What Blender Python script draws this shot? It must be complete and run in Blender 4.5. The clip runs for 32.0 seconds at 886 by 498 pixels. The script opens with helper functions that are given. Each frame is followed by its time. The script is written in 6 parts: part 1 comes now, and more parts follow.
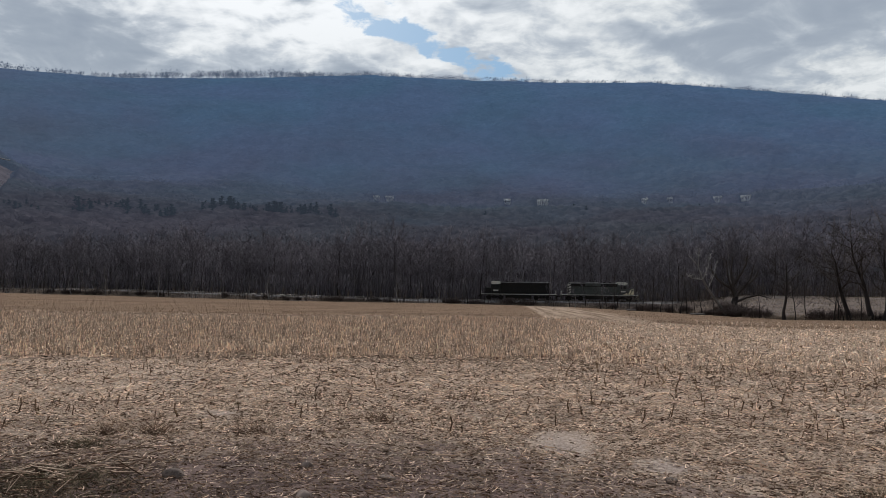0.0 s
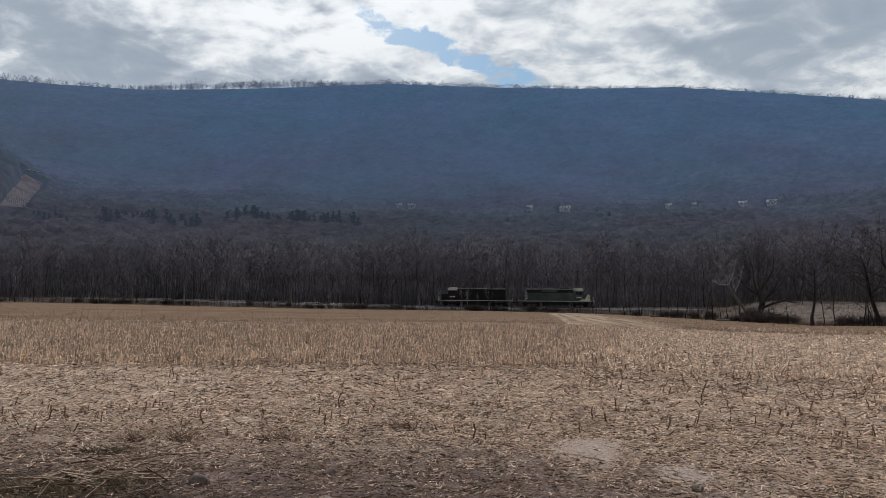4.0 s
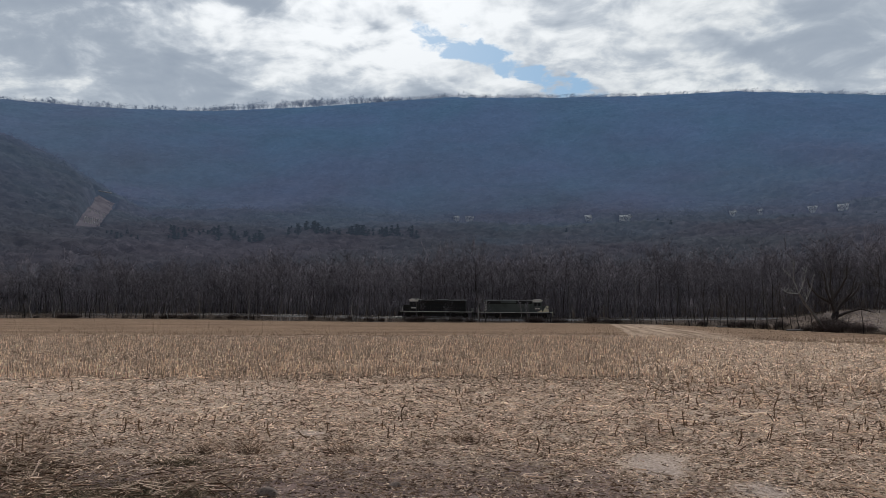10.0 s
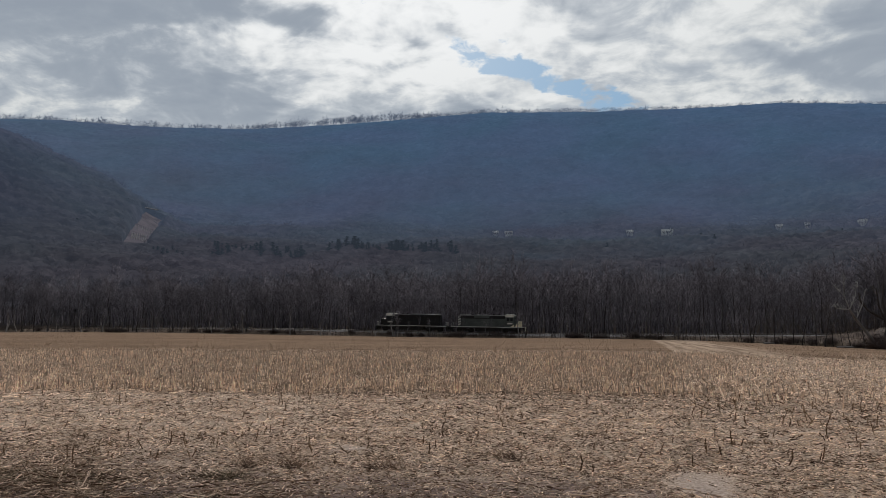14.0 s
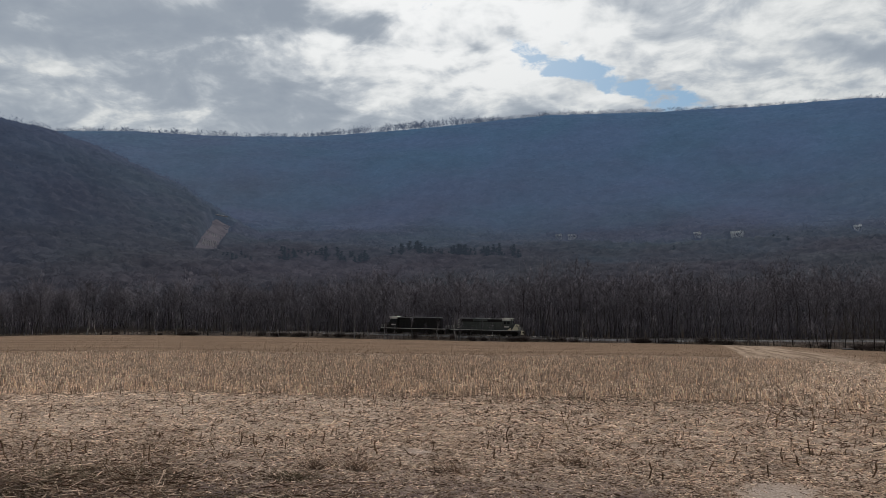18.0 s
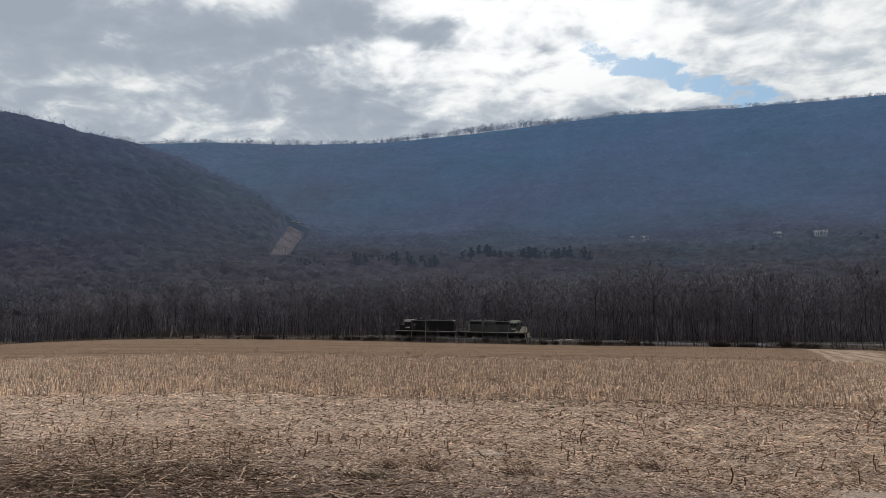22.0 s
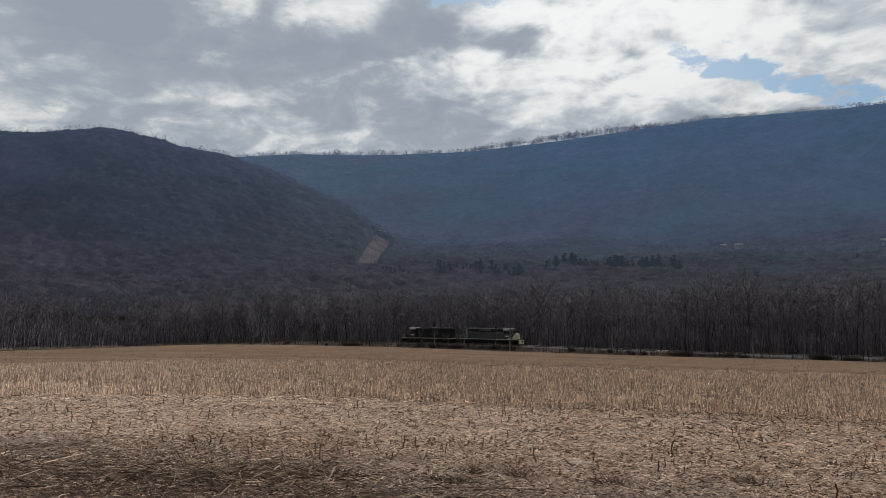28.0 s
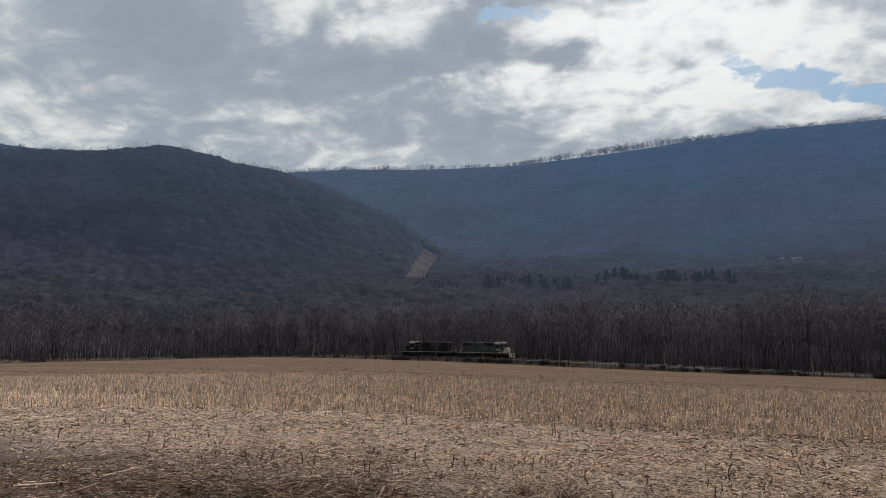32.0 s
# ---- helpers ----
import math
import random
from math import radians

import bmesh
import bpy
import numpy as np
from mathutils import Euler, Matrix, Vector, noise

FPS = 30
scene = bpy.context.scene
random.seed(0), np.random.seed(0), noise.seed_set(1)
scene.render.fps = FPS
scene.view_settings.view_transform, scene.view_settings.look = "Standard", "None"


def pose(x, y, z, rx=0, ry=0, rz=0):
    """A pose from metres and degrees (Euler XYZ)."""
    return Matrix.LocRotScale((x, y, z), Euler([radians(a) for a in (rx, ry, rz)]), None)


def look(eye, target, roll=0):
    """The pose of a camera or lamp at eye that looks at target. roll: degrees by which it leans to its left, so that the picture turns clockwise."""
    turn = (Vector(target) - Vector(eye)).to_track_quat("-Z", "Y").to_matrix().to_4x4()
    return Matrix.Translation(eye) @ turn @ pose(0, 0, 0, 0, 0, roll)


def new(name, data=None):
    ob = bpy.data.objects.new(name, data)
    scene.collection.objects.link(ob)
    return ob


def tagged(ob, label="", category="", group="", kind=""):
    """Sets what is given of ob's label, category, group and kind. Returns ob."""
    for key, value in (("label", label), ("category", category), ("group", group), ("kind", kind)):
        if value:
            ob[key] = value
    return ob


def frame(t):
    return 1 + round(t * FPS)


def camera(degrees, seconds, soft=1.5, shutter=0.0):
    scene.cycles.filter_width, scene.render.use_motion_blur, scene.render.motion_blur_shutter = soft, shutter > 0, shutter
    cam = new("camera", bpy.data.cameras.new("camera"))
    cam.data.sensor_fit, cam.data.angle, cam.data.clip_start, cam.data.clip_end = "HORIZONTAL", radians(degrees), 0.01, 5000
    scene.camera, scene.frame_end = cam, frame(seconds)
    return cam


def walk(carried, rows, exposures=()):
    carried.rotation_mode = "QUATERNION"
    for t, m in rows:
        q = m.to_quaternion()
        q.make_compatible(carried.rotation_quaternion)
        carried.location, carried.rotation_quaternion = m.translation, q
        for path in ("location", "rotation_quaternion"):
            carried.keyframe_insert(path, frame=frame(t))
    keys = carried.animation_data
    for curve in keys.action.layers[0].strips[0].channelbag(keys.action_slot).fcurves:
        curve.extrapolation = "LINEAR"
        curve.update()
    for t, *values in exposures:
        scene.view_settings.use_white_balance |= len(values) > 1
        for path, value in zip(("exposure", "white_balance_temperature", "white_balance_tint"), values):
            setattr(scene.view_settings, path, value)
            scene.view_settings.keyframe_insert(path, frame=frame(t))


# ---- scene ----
cam = camera(62.3, 32.0, soft=0.6)
EYE = 1.6
ROWS = [
    (0.0, 0.000, 0.000, -0.000, 0.00, 2.96, -0.60),
    (0.5, 0.001, -0.005, 0.000, 0.23, 3.00, -0.68),
    (1.0, 0.002, -0.007, -0.000, 0.51, 3.08, -0.60),
    (1.5, -0.000, -0.014, 0.002, 0.65, 3.15, -0.58),
    (2.0, 0.003, -0.011, 0.001, 0.88, 3.23, -0.48),
    (2.5, 0.006, -0.014, -0.001, 1.04, 3.31, -0.42),
    (3.0, 0.007, -0.015, -0.001, 1.27, 3.39, -0.28),
    (3.5, 0.006, -0.017, -0.005, 1.49, 3.44, -0.27),
    (5.5, -0.000, -0.024, -0.000, 2.81, 3.83, -0.22),
    (6.0, -0.006, -0.025, -0.001, 3.13, 3.92, -0.19),
    (6.5, -0.008, -0.025, 0.000, 3.51, 4.03, -0.19),
    (7.0, -0.011, -0.028, 0.004, 3.92, 4.09, -0.07),
    (7.5, -0.010, -0.026, 0.003, 4.29, 4.19, 0.06),
    (8.0, -0.009, -0.023, 0.003, 4.68, 4.25, 0.14),
    (8.5, -0.009, -0.021, 0.000, 5.03, 4.34, 0.22),
    (9.0, -0.010, -0.023, 0.001, 5.47, 4.33, 0.30),
    (9.5, -0.011, -0.024, 0.002, 5.98, 4.40, 0.30),
    (10.0, -0.015, -0.024, 0.003, 6.37, 4.48, 0.33),
    (10.5, -0.016, -0.026, 0.001, 6.73, 4.61, 0.32),
    (11.0, -0.017, -0.032, 0.004, 7.09, 4.70, 0.32),
    (11.5, -0.020, -0.031, 0.005, 7.43, 4.82, 0.33),
    (12.0, -0.017, -0.032, 0.004, 7.80, 4.95, 0.35),
    (12.5, -0.018, -0.028, 0.005, 8.15, 5.16, 0.27),
    (13.0, -0.024, -0.023, 0.008, 8.61, 5.37, 0.19),
    (13.5, -0.032, -0.019, 0.007, 9.01, 5.51, 0.19),
    (14.0, -0.035, -0.017, 0.003, 9.44, 5.67, 0.18),
    (14.5, -0.035, -0.016, 0.003, 10.13, 5.76, 0.15),
    (16.5, -0.042, -0.011, 0.001, 12.85, 5.90, 0.01),
    (17.0, -0.047, -0.012, -0.002, 13.38, 5.96, 0.02),
    (17.5, -0.044, -0.009, 0.001, 13.92, 6.02, 0.05),
    (18.0, -0.050, -0.007, 0.003, 14.32, 6.00, 0.05),
    (18.5, -0.053, -0.006, 0.002, 14.91, 6.02, -0.05),
    (19.0, -0.054, -0.003, 0.000, 15.58, 6.03, 0.06),
    (19.5, -0.054, -0.001, -0.001, 16.26, 6.03, 0.13),
    (20.0, -0.053, -0.000, -0.007, 16.98, 6.10, 0.14),
    (20.5, -0.060, 0.000, -0.007, 17.71, 6.17, 0.30),
    (21.0, -0.066, -0.001, -0.014, 18.43, 6.22, 0.14),
    (21.5, -0.062, -0.003, -0.026, 19.11, 6.28, 0.10),
    (22.0, -0.060, -0.004, -0.034, 19.80, 6.31, 0.17),
    (22.5, -0.067, -0.006, -0.037, 20.63, 6.36, 0.17),
    (23.0, -0.067, -0.008, -0.041, 21.34, 6.44, 0.14),
    (23.5, -0.070, -0.009, -0.036, 22.10, 6.62, 0.19),
    (24.0, -0.068, -0.010, -0.038, 22.70, 6.74, 0.18),
    (24.5, -0.064, -0.012, -0.047, 23.18, 6.81, 0.05),
    (25.0, -0.059, -0.014, -0.053, 23.62, 6.80, 0.00),
    (25.5, -0.056, -0.016, -0.062, 24.23, 6.83, -0.06),
    (27.5, -0.066, -0.029, -0.066, 25.79, 6.92, -0.46),
    (28.0, -0.068, -0.030, -0.073, 26.33, 6.95, -0.50),
    (28.5, -0.063, -0.029, -0.069, 26.94, 7.02, -0.60),
    (29.0, -0.064, -0.029, -0.066, 27.32, 7.15, -0.63),
    (29.5, -0.067, -0.029, -0.063, 27.69, 7.29, -0.66),
    (30.0, -0.069, -0.029, -0.060, 28.13, 7.41, -0.72),
    (30.5, -0.075, -0.028, -0.052, 28.66, 7.50, -0.87),
    (31.0, -0.073, -0.026, -0.041, 29.13, 7.66, -0.87),
    (31.5, -0.079, -0.025, -0.026, 29.63, 7.80, -0.92),
    (32.0, -0.084, -0.024, -0.018, 30.08, 8.00, -0.96),
]
walk(cam, [(t, pose(x, y, EYE + z, 90 + pitch, roll, yaw)) for t, x, y, z, yaw, pitch, roll in ROWS],
     [(0.0, 0.07, 5980, 10), (9.0, 0.08, 5980, 10), (11.2, 0.08, 6000, 10), (11.8, -0.06, 6050, 10), (17.0, -0.04, 6150, 10), (18.3, -0.05, 6150, 10), (18.7, 0.14, 6150, 10), (19.4, 0.14, 6150, 10), (19.7, -0.05, 6150, 10), (21.2, -0.05, 6150, 10), (21.6, 0.16, 6150, 10), (22.3, 0.16, 6150, 10), (22.6, -0.05, 6150, 10), (32.0, -0.05, 6150, 10)])

# ---- world, sun, exposure ----
SUN_AZ, SUN_EL = -14.0, 29.0
scene.view_settings.exposure = 0.0
world = bpy.data.worlds.new("sky")
scene.world = world
world.use_nodes = True


class Nodes:
    """Short ways to lay out a node tree."""

    def __init__(self, tree):
        self.tree = tree
        tree.nodes.clear()

    def add(self, kind, **values):
        node = self.tree.nodes.new(kind)
        for key, value in values.items():
            if key == "operation":
                node.operation = value
            elif key == "data_type":
                node.data_type = value
        return node

    def plug(self, socket, value):
        if isinstance(value, bpy.types.NodeSocket):
            self.tree.links.new(value, socket)
        elif value is not None:
            socket.default_value = value

    def math(self, operation, a, b=None, c=None):
        node = self.add("ShaderNodeMath", operation=operation)
        for socket, value in zip(node.inputs, (a, b, c)):
            self.plug(socket, value)
        return node.outputs[0]

    def noise(self, vector, scale, detail=4.0, rough=0.55, distortion=0.0):
        node = self.add("ShaderNodeTexNoise")
        self.plug(node.inputs["Vector"], vector)
        for key, value in (("Scale", scale), ("Detail", detail), ("Roughness", rough), ("Distortion", distortion)):
            node.inputs[key].default_value = value
        return node.outputs["Fac"]

    def ramp(self, fac, stops):
        node = self.add("ShaderNodeValToRGB")
        self.plug(node.inputs[0], fac)
        band = node.color_ramp
        while len(band.elements) < len(stops):
            band.elements.new(0.5)
        for element, (place, colour) in zip(band.elements, stops):
            element.position, element.color = place, (*colour, 1)
        return node.outputs[0]

    def mix(self, fac, a, b, blend="MIX"):
        node = self.add("ShaderNodeMix", data_type="RGBA")
        node.blend_type = blend
        for socket, value in ((node.inputs[0], fac), (node.inputs[6], a), (node.inputs[7], b)):
            self.plug(socket, (*value, 1) if isinstance(value, tuple) and len(value) == 3 else value)
        return node.outputs[2]

    def smooth(self, value, low, high):
        node = self.add("ShaderNodeMapRange")
        node.interpolation_type = "SMOOTHSTEP"
        self.plug(node.inputs[0], value)
        for n, v in ((1, low), (2, high), (3, 0.0), (4, 1.0)):
            node.inputs[n].default_value = v
        return node.outputs[0]

    def blob(self, az, el, a, e, wide, high):
        """A soft oval in azimuth and elevation, in degrees."""
        p = self.math("MULTIPLY", self.math("SUBTRACT", az, a), 1 / wide)
        q = self.math("MULTIPLY", self.math("SUBTRACT", el, e), 1 / high)
        s = self.math("ADD", self.math("MULTIPLY", p, p), self.math("MULTIPLY", q, q))
        return self.math("POWER", math.e, self.math("MULTIPLY", s, -1.0))


def build_sky():
    n = Nodes(world.node_tree)
    way = n.add("ShaderNodeTexCoord").outputs["Generated"]
    parts = n.add("ShaderNodeSeparateXYZ")
    n.plug(parts.inputs[0], way)
    x, y, z = parts.outputs
    az = n.math("MULTIPLY", n.math("ARCTAN2", x, y), 180 / math.pi)
    el = n.math("MULTIPLY", n.math("ARCSINE", z), 180 / math.pi)
    low = n.math("ADD", n.math("MAXIMUM", z, 0.0), 0.22)
    flat = n.add("ShaderNodeCombineXYZ")
    n.plug(flat.inputs[0], n.math("DIVIDE", x, low))
    n.plug(flat.inputs[1], n.math("DIVIDE", y, low))
    broad = n.noise(flat.outputs[0], 2.0, 3, 0.45, 0.3)
    fine = n.noise(flat.outputs[0], 5.5, 8, 0.53, 0.5)
    # the same billows a step nearer the sun, for their lit and shaded sides
    shift = n.add("ShaderNodeMapping")
    n.plug(shift.inputs[0], flat.outputs[0])
    shift.inputs["Location"].default_value = (0.035 * math.sin(radians(SUN_AZ)), -0.045, 0)
    toward = n.noise(shift.outputs[0], 5.5, 8, 0.53, 0.5)
    relief = n.math("SUBTRACT", toward, fine)
    thick = n.math("ADD", n.math("ADD", n.math("MULTIPLY", broad, 0.76), n.math("MULTIPLY", fine, 0.32)), -0.02)
    thick = n.math("ADD", thick, n.math("MULTIPLY", relief, 0.75))
    # small billows, crisper where the cloud is thin
    puff = n.noise(flat.outputs[0], 15.0, 8, 0.6, 0.3)
    thick = n.math("ADD", thick, n.math("MULTIPLY", n.math("MULTIPLY", n.math("SUBTRACT", puff, 0.5), 0.42), n.smooth(thick, 0.66, 0.40)))
    # rounded billows with bright rims round the rift
    heap = n.math("ABSOLUTE", n.math("SUBTRACT", n.noise(flat.outputs[0], 6.5, 4, 0.5, 0.4), 0.5))
    heap = n.math("ADD", n.math("MULTIPLY", heap, 1.9), n.math("MULTIPLY", n.math("SUBTRACT", puff, 0.5), 0.22))
    thick = n.math("ADD", thick, n.math("MULTIPLY", n.math("SUBTRACT", heap, 0.20), n.math("MULTIPLY", n.blob(az, el, -15.0, 21.5, 17, 5), 0.55)))
    for a, e, wide, high, weight in CLOUDS:
        thick = n.math("ADD", thick, n.math("MULTIPLY", n.blob(az, el, a, e, wide, high), weight))
    cloud = n.ramp(thick, [(0.34, (0.78, 0.77, 0.725)), (0.43, (0.635, 0.64, 0.615)), (0.51, (0.455, 0.482, 0.50)), (0.60, (0.36, 0.392, 0.425)), (0.75, (0.315, 0.348, 0.388))])
    glow = n.math("MULTIPLY", n.blob(az, el, SUN_AZ, SUN_EL - 4, 26, 9), n.smooth(thick, 0.66, 0.36))
    cloud = n.mix(n.math("MULTIPLY", glow, 0.6), cloud, (1.08, 1.05, 1.0))
    # overcast is brightest round the sun and duller away from it
    turn = n.add("ShaderNodeVectorMath")
    turn.operation = "DOT_PRODUCT"
    n.plug(turn.inputs[0], way)
    turn.inputs[1].default_value = (math.cos(radians(SUN_EL)) * math.sin(radians(SUN_AZ)), math.cos(radians(SUN_EL)) * math.cos(radians(SUN_AZ)), math.sin(radians(SUN_EL)))
    dull = n.math("ADD", n.math("MULTIPLY", n.smooth(turn.outputs["Value"], -0.7, 0.8), 0.66), 0.34)
    grey = n.add("ShaderNodeCombineXYZ")
    for socket in grey.inputs:
        n.plug(socket, dull)
    cloud = n.mix(1.0, cloud, grey.outputs[0], "MULTIPLY")
    # the long blue rift and its small neighbours
    across = n.math("ADD", n.math("SUBTRACT", el, 18.8), n.math("MULTIPLY", n.math("ADD", az, 2.0), 0.38))
    rift = n.math("POWER", math.e, n.math("MULTIPLY", n.math("MULTIPLY", across, across), -0.55))
    rift = n.math("MULTIPLY", rift, n.math("MULTIPLY", n.smooth(az, -11, -6), n.smooth(az, 8.5, 4.5)))
    rift = n.math("MULTIPLY", rift, 1.3)
    for a, e, wide, high, weight in RIFTS:
        rift = n.math("ADD", rift, n.math("MULTIPLY", n.blob(az, el, a, e, wide, high), weight))
    torn = n.math("ADD", n.math("MULTIPLY", n.math("SUBTRACT", fine, 0.27), 1.9), n.math("MULTIPLY", n.math("SUBTRACT", puff, 0.40), 3.0))
    hole = n.smooth(n.math("SUBTRACT", rift, torn), 0.0, 0.55)
    sky = n.add("ShaderNodeTexSky")
    sky.sky_type, sky.sun_disc = "NISHITA", False
    sky.sun_elevation, sky.sun_rotation = radians(SUN_EL), radians(SUN_AZ)
    clear = n.mix(1.0, sky.outputs[0], (0.085, 0.085, 0.085), "MULTIPLY")
    clear = n.mix(0.8, clear, (0.20, 0.37, 0.53))
    back = n.add("ShaderNodeBackground")
    n.plug(back.inputs[0], n.mix(hole, cloud, clear))
    back.inputs[1].default_value = SKY
    out = n.add("ShaderNodeOutputWorld")
    n.plug(out.inputs[0], back.outputs[0])


SKY = 1.0
# azimuth, elevation, width, height (degrees), weight: thicker or thinner cloud
CLOUDS = [
    (-26, 20.0, 4, 2.0, -0.06), (-49, 21.8, 10, 4.0, 0.19), (-36, 20.8, 7, 3.0, 0.17), (-28, 23.7, 3.2, 1.6, 0.17),
    (-19.9, 22.0, 2.0, 1.3, 0.08), (-13.4, 21.0, 2.4, 0.9, 0.08), (-34, 16.7, 13, 1.2, 0.06), (-8, 17.2, 6, 0.7, 0.04), (-3, 16.8, 4, 0.8, -0.12), (20, 22, 7, 2.5, -0.09),
    (-34, 24.4, 4, 1.1, -0.12), (-22, 20.4, 4, 1.6, -0.05), (-12, 19.6, 7, 2.2, -0.09), (-3.9, 18.0, 5, 0.9, -0.12), (9.4, 19.8, 7, 2.2, -0.04),
    (7.5, 16.6, 6, 0.8, -0.03), (-17, 25, 8, 2.5, -0.13), (-4, 22.5, 9, 2.2, -0.12), (-44, 18.2, 4, 1.2, -0.10), (-62, 20, 4, 5, -0.08),
]
RIFTS = [(-24.5, 26.0, 5.0, 1.1, 1.0), (-15.0, 24.4, 2.2, 1.0, 0.9), (-4.2, 19.4, 3.2, 0.75, 0.65), (-11, 30, 14, 2.5, 0.6)]
build_sky()

sun = new("sun", bpy.data.lights.new("sun", "SUN"))
sun.data.energy, sun.data.angle, sun.data.color = 3.2, radians(4), (1.0, 0.93, 0.83)
sun.matrix_world = look((0, 0, 60), (-60 * math.sin(radians(SUN_AZ)), -60 * math.cos(radians(SUN_AZ)), 60 - 60 * math.tan(radians(SUN_EL))))


# ---- materials ----
def material(name, base, second=None, rough=0.8, metal=0.0, scale=3.0, fine=40.0, bump=0.0, random_tint=0.0, island=0.0, stretch=None, mask=(0.42, 0.62), space="Object", haze_glow=None, thin=0.0):
    """A procedural surface: two base colours mixed at a broad and a fine scale, with relief and a tint by object or by piece."""
    m = bpy.data.materials.new(name)
    m.use_nodes = True
    n = Nodes(m.node_tree)
    at = n.add("ShaderNodeTexCoord").outputs[space]
    if stretch:
        mapping = n.add("ShaderNodeMapping")
        n.plug(mapping.inputs[0], at)
        mapping.inputs["Scale"].default_value = stretch
        at = mapping.outputs[0]
    second = second or tuple(c * 0.7 for c in base)
    large = n.noise(at, scale, 4, 0.6)
    small = n.noise(at, fine, 4, 0.65)
    blend = n.smooth(n.math("ADD", n.math("MULTIPLY", large, 0.6), n.math("MULTIPLY", small, 0.4)), *mask)
    colour = n.mix(blend, base, second)
    shade = n.math("ADD", n.math("MULTIPLY", small, 0.5), 0.75)
    if random_tint:
        pick = n.add("ShaderNodeObjectInfo").outputs["Random"]
        shade = n.math("MULTIPLY", shade, n.math("ADD", n.math("MULTIPLY", pick, random_tint), 1 - random_tint / 2))
    if island:
        pick = n.add("ShaderNodeNewGeometry").outputs["Random Per Island"]
        shade = n.math("MULTIPLY", shade, n.math("ADD", n.math("MULTIPLY", pick, island), 1 - island / 2))
    grey = n.add("ShaderNodeCombineXYZ")
    for socket in grey.inputs:
        n.plug(socket, shade)
    colour = n.mix(1.0, colour, grey.outputs[0], "MULTIPLY")
    surface = n.add("ShaderNodeBsdfPrincipled")
    n.plug(surface.inputs["Base Color"], colour)
    surface.inputs["Roughness"].default_value, surface.inputs["Metallic"].default_value = rough, metal
    surface.inputs["Specular IOR Level"].default_value = 0.0 if rough > 0.88 else 0.3
    if bump:
        relief = n.add("ShaderNodeBump")
        relief.inputs["Strength"].default_value, relief.inputs["Distance"].default_value = 0.6, bump
        n.plug(relief.inputs["Height"], small)
        n.plug(surface.inputs["Normal"], relief.outputs[0])
    if haze_glow:  # emission that stands in for haze, on the far backdrop alone
        surface.inputs["Emission Color"].default_value, surface.inputs["Emission Strength"].default_value = (*haze_glow, 1), 1.0
    result = surface.outputs[0]
    if thin:  # dry leaf and husk let light through
        glow, both = n.add("ShaderNodeBsdfTranslucent"), n.add("ShaderNodeMixShader")
        n.plug(glow.inputs[0], colour)
        n.plug(both.inputs[0], thin)
        n.plug(both.inputs[1], result)
        n.plug(both.inputs[2], glow.outputs[0])
        result = both.outputs[0]
    out = n.add("ShaderNodeOutputMaterial")
    n.plug(out.inputs[0], result)
    return m


STRAW = material("straw", (0.92, 0.745, 0.600), (0.62, 0.478, 0.370), 0.92, scale=1.5, fine=25, island=0.7, thin=0.2)
STRAW_DARK = material("weathered_straw", (0.20, 0.132, 0.092), (0.095, 0.060, 0.043), 0.92, scale=2, fine=30, island=0.9)
STALK = material("cut_stalk", (0.93, 0.760, 0.610), (0.50, 0.385, 0.295), 0.92, scale=1.2, fine=20, island=1.0, thin=0.3)
LOW_STALK = material("low_stalk", (0.40, 0.280, 0.198), (0.16, 0.107, 0.073), 0.92, scale=0.5, fine=6, island=0.9)
CHAFF = material("chaff", (0.56, 0.425, 0.325), (0.30, 0.218, 0.165), 0.92, scale=3, fine=30, island=1.0)
STUB = material("stub", (0.13, 0.083, 0.053), (0.27, 0.18, 0.11), 0.92, scale=6, fine=40, random_tint=0.6)
STONE = material("stone", (0.30, 0.238, 0.205), (0.15, 0.118, 0.103), 0.92, scale=9, fine=70, bump=0.012, random_tint=0.5)
BARK = material("bark", (0.104, 0.091, 0.092), (0.051, 0.045, 0.045), 0.9, scale=0.6, fine=6, random_tint=1.0)
TWIG = material("twig", (0.172, 0.154, 0.170), (0.094, 0.085, 0.094), 0.9, scale=0.3, fine=3, random_tint=0.8)
GREY_TRUNK = material("grey_trunk", (0.150, 0.138, 0.136), (0.078, 0.071, 0.070), 0.9, scale=0.6, fine=6, random_tint=0.6)
PALE_BARK = material("pale_bark", (0.28, 0.255, 0.24), (0.13, 0.115, 0.108), 0.85, scale=0.8, fine=5, random_tint=0.4)
DARK_BARK = material("dark_bark", (0.050, 0.044, 0.043), (0.028, 0.025, 0.025), 0.9, scale=0.8, fine=8, random_tint=0.4)
WOODS = material("woods", (0.150, 0.135, 0.150), (0.080, 0.072, 0.080), 0.95, scale=0.02, fine=0.3, island=0.8)
# crest trees and pines get a blue-grey glow in place of haze
HAZY_CREST_WOODS = material("hazy_crest_woods", (0.060, 0.066, 0.078), (0.040, 0.046, 0.056), 0.95, scale=0.02, fine=0.2, island=0.4, haze_glow=(0.0520, 0.0680, 0.1000))
HAZY_PINE = material("hazy_pine_needles", (0.022, 0.030, 0.030), (0.014, 0.020, 0.021), 0.9, scale=0.05, fine=1, island=0.7, haze_glow=(0.0225, 0.0275, 0.0360))
SHRUB = material("shrub_twigs", (0.105, 0.082, 0.076), (0.055, 0.043, 0.041), 0.92, scale=0.5, fine=5, random_tint=0.6)
